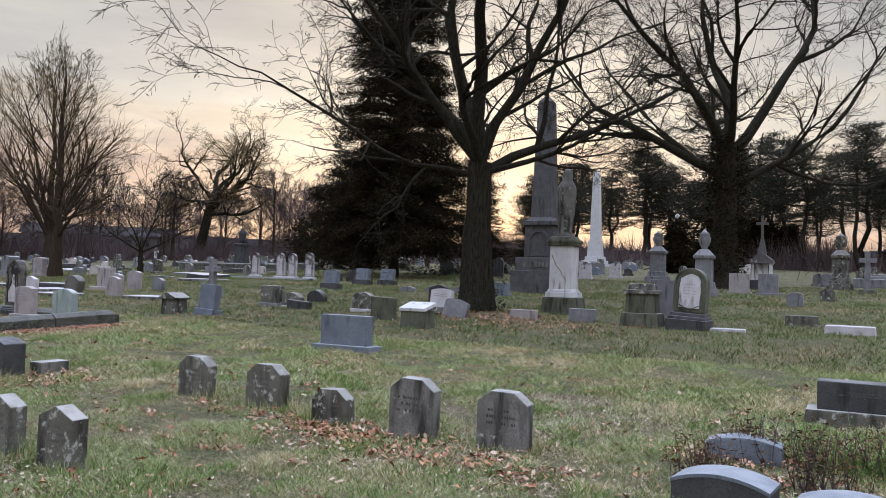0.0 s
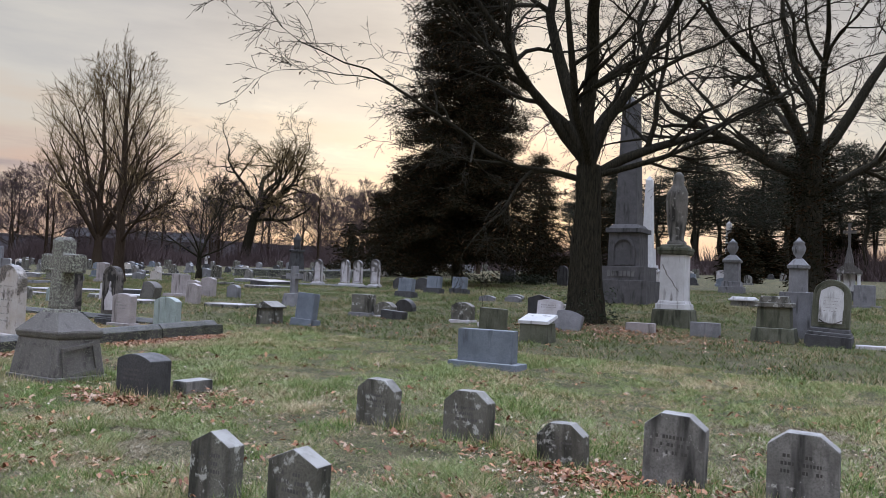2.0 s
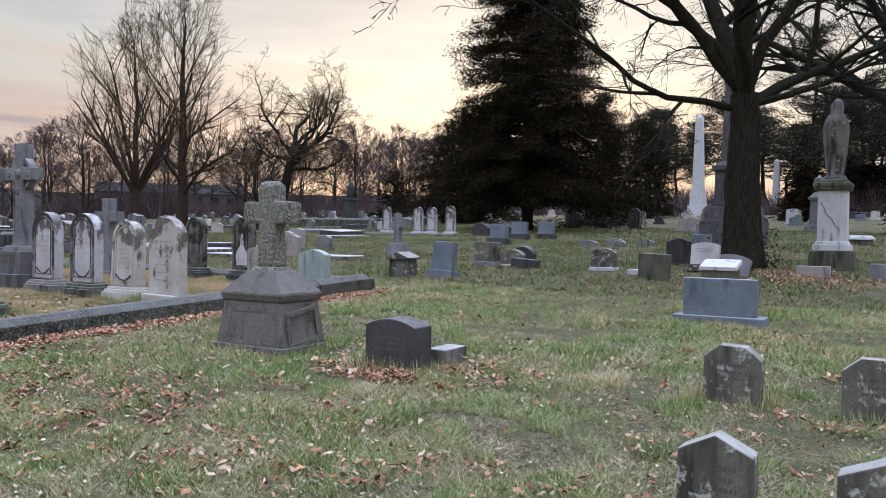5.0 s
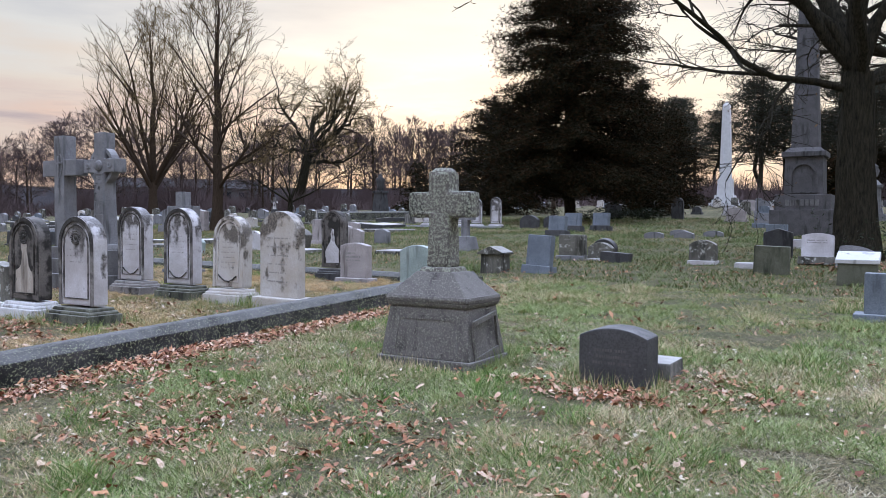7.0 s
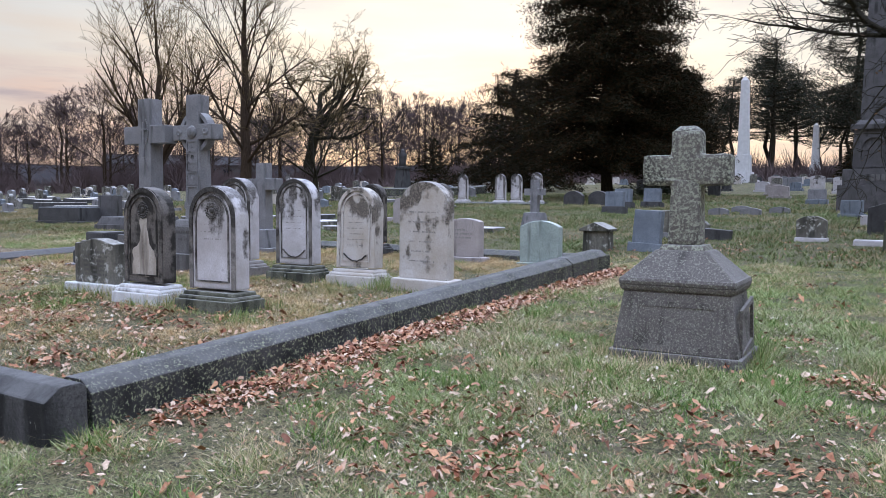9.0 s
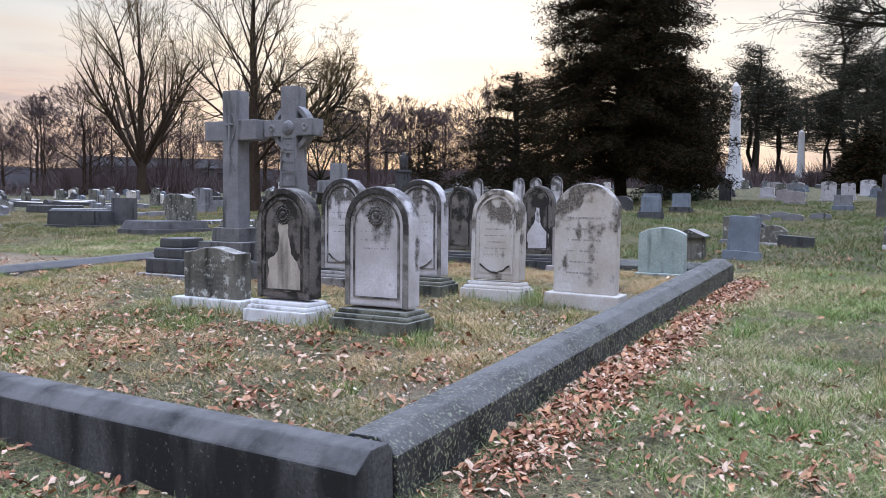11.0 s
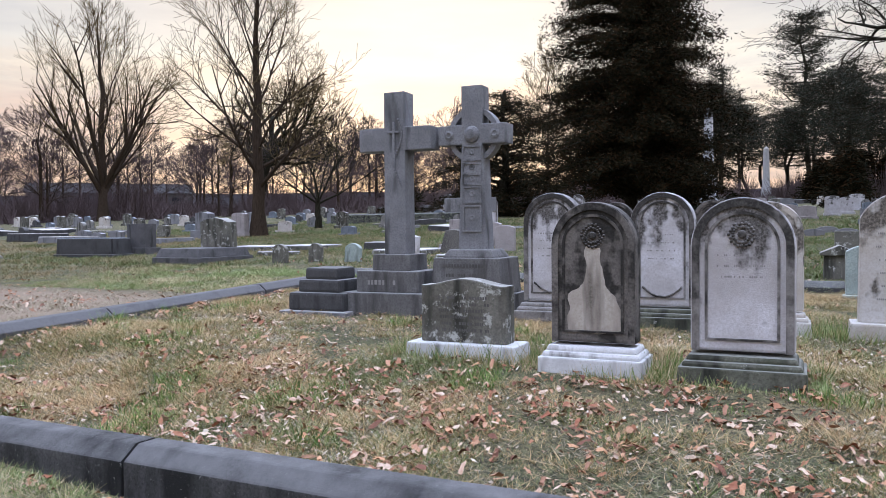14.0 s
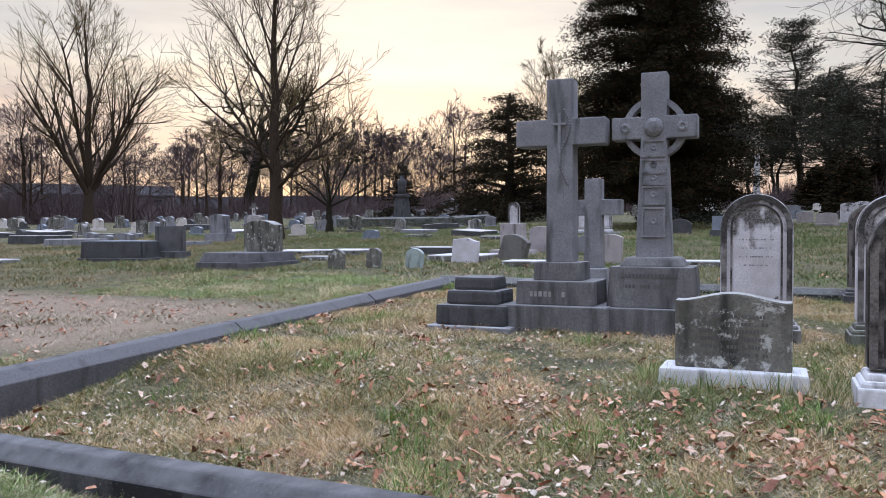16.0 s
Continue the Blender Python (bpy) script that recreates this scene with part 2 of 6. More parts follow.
def bark(name, a, c):
    m, N, K, b = nodes(name, 0.95)
    b.inputs["Specular IOR Level"].default_value = 0.06
    v, rnd = own_coords(N, K)
    f = noise_tex(N, K, v, 6, 6, 0.7, (4, 4, 0.7))
    K(mixc(N, K, band(N, K, f, 0.35, 0.7), a, c), b.inputs["Base Color"])
    bump(N, K, b, f, 1.0, 0.08)
    return m


BARK = bark("dark_bark", (0.05, 0.045, 0.031), (0.010, 0.009, 0.008))
BARK_WARM = bark("brown_bark", (0.075, 0.054, 0.038), (0.03, 0.022, 0.018))
TWIG = bark("brush_twigs", (0.15, 0.112, 0.112), (0.08, 0.062, 0.064))
# gold tint of low sun shining through twigs, put into the base colour
TWIG_SUNLIT = bark("sunlit_twigs", (0.20, 0.15, 0.07), (0.10, 0.072, 0.042))


def islands(name, colours, rough=0.7, patch=None, sheen=0.12, mottle=0.0):
    """Colour by chance for every leaf or blade, shifted by broad patches."""
    m, N, K, b = nodes(name, rough)
    b.inputs["Specular IOR Level"].default_value = sheen
    g, ramp, co = N("ShaderNodeNewGeometry"), N("ShaderNodeValToRGB"), N("ShaderNodeTexCoord")
    ramp.color_ramp.interpolation = "CONSTANT"
    n = len(colours)
    for i, c in enumerate(colours):
        e = ramp.color_ramp.elements[i] if i < 2 else ramp.color_ramp.elements.new(i / n)
        e.position, e.color = i / n, (*c, 1)
    fac = g.outputs["Random Per Island"]
    if patch:
        pn = noise_tex(N, K, co.outputs["Object"], patch, 4)
        mm = N("ShaderNodeMath")
        mm.operation = "MULTIPLY_ADD"
        mm.inputs[1].default_value = 2.8
        K(pn, mm.inputs[0])
        s = N("ShaderNodeMath")
        s.operation = "SUBTRACT"
        K(fac, s.inputs[0])
        s.inputs[1].default_value = 1.4
        K(s.outputs[0], mm.inputs[2])
        fac = mm.outputs[0]
    K(fac, ramp.inputs[0])
    c = ramp.outputs[0]
    if mottle:
        dark = N("ShaderNodeMix")
        dark.data_type, dark.blend_type = "RGBA", "MULTIPLY"
        dark.inputs["B"].default_value = (0.58, 0.50, 0.45, 1)
        K(band(N, K, noise_tex(N, K, co.outputs["Object"], mottle, 4, 0.65), 0.4, 0.7), dark.inputs["Factor"])
        K(c, dark.inputs["A"])
        c = dark.outputs["Result"]
    K(c, b.inputs["Base Color"])
    return m


GRASS = islands("lawn_grass", [(0.60, 0.49, 0.31), (0.42, 0.35, 0.19), (0.33, 0.32, 0.14), (0.20, 0.26, 0.085), (0.14, 0.215, 0.055), (0.09, 0.15, 0.036), (0.19, 0.27, 0.08), (0.38, 0.43, 0.20)], 0.55, 0.8, 0.2)
# same lawn grass, darkened to paint in missing shadow between far blades
FAR_GRASS = islands("shade_darkened_lawn_grass", [(0.36, 0.30, 0.185), (0.25, 0.215, 0.115), (0.19, 0.19, 0.085), (0.125, 0.16, 0.055), (0.09, 0.135, 0.038), (0.06, 0.10, 0.026), (0.12, 0.165, 0.05), (0.22, 0.25, 0.12)], 0.6, 0.55, 0.12)
FAR_STRAW = islands("olive_straw_grass", [(0.36, 0.275, 0.16), (0.30, 0.23, 0.125), (0.25, 0.20, 0.105), (0.19, 0.17, 0.08), (0.15, 0.15, 0.06), (0.11, 0.125, 0.042)], 0.6, 0.5, 0.12)
STRAW = islands("dry_plot_grass", [(0.64, 0.46, 0.26), (0.54, 0.39, 0.20), (0.46, 0.33, 0.165), (0.32, 0.275, 0.13), (0.22, 0.225, 0.085), (0.14, 0.18, 0.06)], 0.55, 0.9)
LEAVES = islands("fallen_leaves", [(0.36, 0.17, 0.10), (0.48, 0.27, 0.17), (0.20, 0.095, 0.065), (0.54, 0.37, 0.27), (0.35, 0.19, 0.125), (0.62, 0.48, 0.37), (0.30, 0.125, 0.075), (0.56, 0.31, 0.18)], 0.75, mottle=45.0)
CHAFF = islands("leaf_and_straw_bits", [(0.52, 0.43, 0.34), (0.36, 0.25, 0.18), (0.62, 0.55, 0.46), (0.26, 0.16, 0.11), (0.45, 0.35, 0.26)], 0.8)
TUFT = islands("green_tufts", [(0.10, 0.19, 0.04), (0.16, 0.27, 0.06), (0.065, 0.12, 0.026), (0.24, 0.35, 0.10), (0.13, 0.22, 0.05), (0.40, 0.37, 0.19)], 0.55, sheen=0.2)
THATCH = islands("dead_thatch", [(0.44, 0.38, 0.27), (0.32, 0.27, 0.18), (0.22, 0.18, 0.12), (0.13, 0.11, 0.07), (0.54, 0.49, 0.37)], 0.8)
NEEDLES = islands("dark_needles", [(0.016, 0.016, 0.008), (0.022, 0.017, 0.009), (0.036, 0.021, 0.010), (0.011, 0.012, 0.007)], 0.95, sheen=0.04)
PINE = islands("pine_needles", [(0.026, 0.032, 0.02), (0.034, 0.034, 0.021), (0.052, 0.04, 0.026), (0.022, 0.026, 0.018)], 0.7)
HEDGE = islands("hedge_leaves", [(0.02, 0.03, 0.016), (0.03, 0.04, 0.02), (0.025, 0.03, 0.018)], 0.6)
DARK_LETTER = plain("dark_cut_lettering", (0.085, 0.08, 0.075), 0.9)
DEAD = islands("dead_leaves_on_twigs", [(0.12, 0.07, 0.04), (0.08, 0.05, 0.035), (0.16, 0.10, 0.05)], 0.8)


def earth():
    """Turf: green and straw patches, painted dark gaps, bare soil, and the worn dirt track beside the plot."""
    m, N, K, b = nodes("turf", 0.95)
    co = N("ShaderNodeTexCoord")
    v = co.outputs["Object"]
    broad, mid, fine = noise_tex(N, K, v, 0.35, 4), noise_tex(N, K, v, 2.2, 5, 0.65), noise_tex(N, K, v, 28, 5, 0.7)
    c = mixc(N, K, band(N, K, broad, 0.38, 0.62), (0.10, 0.10, 0.042), (0.20, 0.165, 0.085))
    c = mixc(N, K, band(N, K, mid, 0.42, 0.62), c, (0.075, 0.09, 0.035))
    # near-black specks put the shade between blades into the turf colour
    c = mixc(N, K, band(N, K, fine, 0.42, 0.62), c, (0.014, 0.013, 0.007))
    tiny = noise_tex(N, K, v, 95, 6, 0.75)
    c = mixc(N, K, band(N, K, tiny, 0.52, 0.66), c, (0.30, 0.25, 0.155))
    # finer specks of the same painted gap shade
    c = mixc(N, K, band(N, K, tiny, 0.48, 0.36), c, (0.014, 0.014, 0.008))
    soil = noise_tex(N, K, v, 1.1, 5, 0.6)
    c = mixc(N, K, band(N, K, soil, 0.62, 0.7), c, (0.16, 0.125, 0.09))
    sep = N("ShaderNodeSeparateXYZ")
    K(v, sep.inputs[0])

    def edge(out, lo, hi):
        return band(N, K, out, lo, hi)

    def times(a, q):
        t = N("ShaderNodeMath")
        t.operation = "MULTIPLY"
        K(a, t.inputs[0])
        K(q, t.inputs[1])
        return t.outputs[0]

    track = times(edge(sep.outputs["X"], -22.4, -23.6), times(edge(sep.outputs["Y"], 4.6, 5.4), edge(sep.outputs["Y"], 9.2, 8.2)))
    dirt = mixc(N, K, band(N, K, fine, 0.3, 0.7), (0.31, 0.235, 0.165), (0.18, 0.14, 0.10))
    c = mixc(N, K, track, c, dirt)
    K(c, b.inputs["Base Color"])
    bump(N, K, b, fine, 0.8, 0.03)
    return m


TURF = earth()

# ---- building helpers ----


def rise(x, y):
    """Height of the lawn: level near the walk, then a long gentle slope up."""
    u, v = min(max(-4 - x, 0), 60), max(y - 6.2, -5)
    a = 0.02 * min(u, 10) + 0.012 * max(min(u, 20) - 10, 0)
    b = 0.043 - 0.0013 * min(u, 12)
    return a + b * min(v, 6) + 0.045 * max(min(v, 14) - 6, 0) + 0.042 * max(min(v, 100) - 14, 0)


PLOT = (-22.1, -13.62, 2.58, 11.45)     # outer edges of the curbed plot


def side_x(y):
    """Outer face of the plot's east curb, which runs a little askew."""
    return -13.62 - 0.11 * (11.45 - y) / 8.6


def front_y(x):
    """Outer face of the plot's front curb, askew too."""
    return 2.60 + 0.083 * (-13.8 - x)


def ease(a, b, v):
    s = min(max((v - a) / (b - a), 0.0), 1.0)
    return s * s * (3 - 2 * s)



def ground_z(x, y):
    inside = PLOT[0] + 0.15 < x < side_x(y) - 0.15 and front_y(x) + 0.12 < y < PLOT[3] - 0.15
    low = max(0.0, 5.2 - y) * (0.05 if inside else 0.03) * ease(-8.0, -11.0, x)
    if inside:
        low += 0.1 * ease(-16.5, -20.5, x) * ease(5.2, 3.8, y)
    else:
        # the bank falls away in front of the plot
        low += 0.15 * ease(-13.6, -15.2, x) * ease(3.9, 3.1, y) * ease(-30, -24, x)
    return rise(x, y) - low + (0.07 if inside else 0.0) + 0.16 * math.exp(-((x + 8.68) ** 2 + (y - 18.4) ** 2) / 1.6)


def mesh_of(bm, name, material, smooth=False):
    me = bpy.data.meshes.new(name)
    bm.to_mesh(me)
    bm.free()
    me.materials.append(material)
    if smooth:
        me.polygons.foreach_set("use_smooth", [True] * len(me.polygons))
    return me


def part(name, bm, material, parent, label="", smooth=False):
    ob = new(name, mesh_of(bm, name, material, smooth))
    ob.parent = parent
    if label:
        tagged(ob, label)
    return ob


def thing(name, x, y, label, category, group="", turn=0.0, sink=0.03, lean=(0.0, 0.0)):
    ob = new(name)
    ob.empty_display_size = 0.2
    ob.matrix_basis = pose(x, y, ground_z(x, y) - sink, lean[0], lean[1], turn)
    return tagged(ob, label, category, group, "thing")


def slab(outline, thick, y0=0.0, z0=0.0, edge=0.012, rough=0.0, seed=0):
    """A prism: an outline in x and z, thick along y from its front face at y0 - thick/2."""
    bm = bmesh.new()
    vs = [bm.verts.new((x, y0 - thick / 2, z + z0)) for x, z in outline]
    f = bm.faces.new(vs)
    ex = bmesh.ops.extrude_face_region(bm, geom=[f])
    bmesh.ops.translate(bm, verts=[g for g in ex["geom"] if isinstance(g, bmesh.types.BMVert)], vec=(0, thick, 0))
    bmesh.ops.recalc_face_normals(bm, faces=bm.faces)
    if edge:
        es = [e for e in bm.edges if len(e.link_faces) == 2 and e.calc_face_angle(0) > 0.5]
        bmesh.ops.bevel(bm, geom=es, offset=edge, segments=2, profile=0.6, affect="EDGES", clamp_overlap=True)
    return bm


def block(w, d, h, z0=0.0, top=1.0, edge=0.012, x0=0.0, y0=0.0, topd=None):
    """A worked block, tapering to top times its width."""
    bm = bmesh.new()
    q = topd if topd is not None else top
    lo = [bm.verts.new((x0 + sx * w / 2, y0 + sy * d / 2, z0)) for sx, sy in ((-1, -1), (1, -1), (1, 1), (-1, 1))]
    hi = [bm.verts.new((x0 + sx * w / 2 * top, y0 + sy * d / 2 * q, z0 + h)) for sx, sy in ((-1, -1), (1, -1), (1, 1), (-1, 1))]
    bm.faces.new(lo[::-1])
    bm.faces.new(hi)
    for i in range(4):
        bm.faces.new((lo[i], lo[(i + 1) % 4], hi[(i + 1) % 4], hi[i]))
    if edge:
        bmesh.ops.bevel(bm, geom=list(bm.edges), offset=edge, segments=2, profile=0.6, affect="EDGES", clamp_overlap=True)
    return bm


def turned(profile, sides=20, x0=0.0, y0=0.0):
    """A turned solid from radius and height pairs."""
    bm = bmesh.new()
    rings = [[bm.verts.new((x0 + r * math.cos(2 * math.pi * k / sides), y0 + r * math.sin(2 * math.pi * k / sides), z)) for k in range(sides)] for r, z in profile]
    for a, b in zip(rings, rings[1:]):
        for k in range(sides):
            bm.faces.new((a[k], a[(k + 1) % sides], b[(k + 1) % sides], b[k]))
    bm.faces.new(rings[0][::-1])
    bm.faces.new(rings[-1])
    return bm


def merge(*bms):
    out = bmesh.new()
    for b in bms:
        me = bpy.data.meshes.new("joint")
        b.to_mesh(me)
        b.free()
        out.from_mesh(me)
        bpy.data.meshes.remove(me)
    return out


def arch(w, h, bow=None, n=14, shoulder=0.0):
    """Outline with a curved head: bow is the head's rise (half the width if not given)."""
    bow = w / 2 if bow is None else bow
    hw = w / 2
    pts = [(-hw, 0), (hw, 0)]
    if shoulder:
        pts.append((hw, h - bow))
        hw -= shoulder
    r = (hw * hw + bow * bow) / (2 * bow)
    a0 = math.asin(min(1, hw / r)) if bow <= hw else math.pi - math.asin(min(1, hw / r))
    for k in range(n + 1):
        a = a0 - 2 * a0 * k / n
        pts.append((r * math.sin(a), h - r + r * math.cos(a)))
    if shoulder:
        pts.append((-w / 2, h - bow))
    return pts


def clipped(w, h, cut, drop):
    return [(-w / 2, 0), (w / 2, 0), (w / 2, h - drop), (w / 2 - cut, h), (-w / 2 + cut, h), (-w / 2, h - drop)]


def gabled(w, h, drop):
    return [(-w / 2, 0), (w / 2, 0), (w / 2, h - drop), (0, h), (-w / 2, h - drop)]


def flat_top(w, h):
    return [(-w / 2, 0), (w / 2, 0), (w / 2, h), (-w / 2, h)]


def serpentine(w, h, drop, n=18):
    pts = [(-w / 2, 0), (w / 2, 0)]
    for k in range(n + 1):
        s = 1 - 2 * k / n
        pts.append((s * w / 2, h - drop * (1 - math.cos(math.pi * s) * 0.5 - 0.5) * (1.0 if abs(s) < 0.98 else 0.9)))
    return pts


def ring(outer, inner, thick, y0, z0=0.0):
    """A raised frame between two outlines with the same number of points."""
    bm = bmesh.new()
    rows = [[bm.verts.new((x, y, z + z0)) for x, z in o] for o, y in ((outer, y0), (outer, y0 - thick), (inner, y0 - thick), (inner, y0))]
    n = len(outer)
    for a, b in zip(rows, rows[1:]):
        for k in range(n):
            bm.faces.new((a[k], a[(k + 1) % n], b[(k + 1) % n], b[k]))
    bmesh.ops.recalc_face_normals(bm, faces=bm.faces)
    return bm


def lines_of(parent, w, z_top, count, step, y, material=None, seed=0, high=0.02, keep=0.85):
    """Weathered lettering, too worn to read: rows of short bars let into the face."""
    rng = random.Random(seed)
    bm = bmesh.new()
    for k in range(count):
        x = -w / 2 + rng.uniform(0, 0.12) * w
        end = w / 2 - rng.uniform(0, 0.15) * w
        while x < end:
            l = high * rng.uniform(0.45, 0.85)
            if rng.random() < 0.13:
                x += high * 0.9
            if rng.random() < keep and x + l < end:
                z = z_top - k * step
                vs = [bm.verts.new(p) for p in ((x, y, z), (min(x + l, end), y, z), (min(x + l, end), y, z + high), (x, y, z + high))]
                bm.faces.new(vs)
            x += l + high * 0.3
    return tagged(part("lettering", bm, material or LETTER, parent, "worn unreadable inscription"), kind="stuff")


# ---- ground ----
def make_ground():
    xs = np.concatenate([np.linspace(-900, -75, 12)[:-1], np.linspace(-75, -28, 32)[:-1], np.linspace(-28, 3, 125)[:-1], np.linspace(3, 40, 16)[:-1], np.linspace(40, 900, 12)])
    ys = np.concatenate([np.linspace(-400, -8, 8)[:-1], np.linspace(-8, 0, 12)[:-1], np.linspace(0, 14, 80)[:-1], np.linspace(14, 50, 60)[:-1], np.linspace(50, 110, 24)[:-1], np.linspace(110, 900, 12)])
    verts, faces = [], []
    for y in ys:
        for x in xs:
            near = 1.0 if (-30 < x < 6 and y < 45) else 0.0
            z = ground_z(x, y) + near * 0.035 * noise.noise((x * 0.55, y * 0.55, 1.7)) + near * 0.012 * noise.noise((x * 2.1, y * 2.1, 5.0))
            verts.append((x, y, z))
    n = len(xs)
    for j in range(len(ys) - 1):
        for i in range(n - 1):
            k = j * n + i
            faces.append((k, k + 1, k + n + 1, k + n))
    me = bpy.data.meshes.new("ground")
    me.from_pydata(verts, [], faces)
    me.polygons.foreach_set("use_smooth", [True] * len(faces))
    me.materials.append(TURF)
    return tagged(new("ground", me), "cemetery lawn of patchy green and straw-coloured winter grass", "lawn", kind="structure")


make_ground()


# ---- curbed family plot ----
def curb_run(name, x0, y0, x1, y1, wide, high, label, piece=2.3, material=CURB, tops=None, joint=None):
    """A run of granite curb stones end to end, with open joints."""
    run = thing(name, (x0 + x1) / 2, (y0 + y1) / 2, label, "curb", "curb stones round the plot", sink=0.0)
    base = run.matrix_basis.translation.copy()
    along = Vector((x1 - x0, y1 - y0, 0))
    length = along.length
    along.normalize()
    ang = math.degrees(math.atan2(along.y, along.x))
    count = max(1, round(length / piece))
    for k in range(count):
        cuts = [0.0, joint, length] if joint else [length * q / count for q in range(count + 1)]
        a, b = cuts[k] + 0.008, cuts[k + 1] - 0.008
        mid = Vector((x0, y0, 0)) + along * (a + b) / 2
        za, zb = [rise(*(Vector((x0, y0, 0)) + along * s).xy) for s in (a, b)]
        if tops:
            za, zb = [tops[0] + (tops[1] - tops[0]) * s / length - high for s in (a, b)]
        o = wide / 2
        bm = slab([(-o, -0.4), (o + 0.012, -0.4), (o, high - 0.075), (o - 0.10, high), (-o + 0.03, high), (-o, high - 0.03)], b - a, 0, 0, 0.012)
        for v in bm.verts:
            v.co.z += 0.004 * noise.noise(v.co * 3 + Vector((k, 0, 0)))
        ob = part("curb_stone", bm, material, run)
        tilt = math.degrees(math.atan2(zb - za, b - a))
        ob.matrix_basis = Matrix.Translation(-base) @ pose(mid.x, mid.y, (za + zb) / 2, tilt, 0, ang - 90)
    return run


X0, X1, Y0, Y1 = PLOT
curb_run("plot_curb", side_x(Y0) - 0.14, 2.87, X1 - 0.14, Y1 - 0.15, 0.28, 0.31, "lichen-spotted granite curb with leaves along its foot", 4.4, tops=(0.325, 0.65), joint=7.1)
curb_run("plot_curb", X0 + 0.1, front_y(X0 + 0.1) + 0.125, side_x(2.7), front_y(-13.73) + 0.125, 0.25, 0.31, "dark weathered granite curb along the front of the plot", 4.2, material=CURB_DARK, tops=(0.12, 0.325), joint=3.68)
curb_run("plot_curb", X0 + 0.12, 3.56, X0 + 0.12, Y1 - 0.15, 0.26, 0.20, "low worn granite curb beside the dirt track", 2.6, material=DARK_GRANITE)
curb_run("plot_curb", X0, Y1 - 0.13, X1 - 0.005, Y1 - 0.13, 0.24, 0.22, "granite curb along the back of the plot", 2.9)


# ---- kinds of monument ----
def headstone(x, y, w, h, d, outline, material, label, group="", turn=0.0, base=None, base_material=None, lean=(0, 0), script=0, edge=0.015, pale=False, name="headstone", seed=1):
    """An upright stone with, where given, a base (width, depth, height)."""
    t = thing(name, x, y, label, "headstone", group, turn, 0.04, lean)
    z = 0.0
    if base:
        bw, bd, bh = base
        part("base", block(bw, bd, bh + 0.04, 0, 0.97, 0.015), base_material or material, t)
        z = bh + 0.037
    face = part("tablet", slab(outline, d, 0, z, edge), material, t)
    if script:
        lines_of(face, w * 0.66, z + h * 0.68, script, h * 0.1, -d / 2 - 0.003, DARK_LETTER if material is OLD_PALE else PALE_LETTER if pale else LETTER, seed, 0.016 if material is MARBLE_TAN else min(0.03, h * 0.045))
    return t


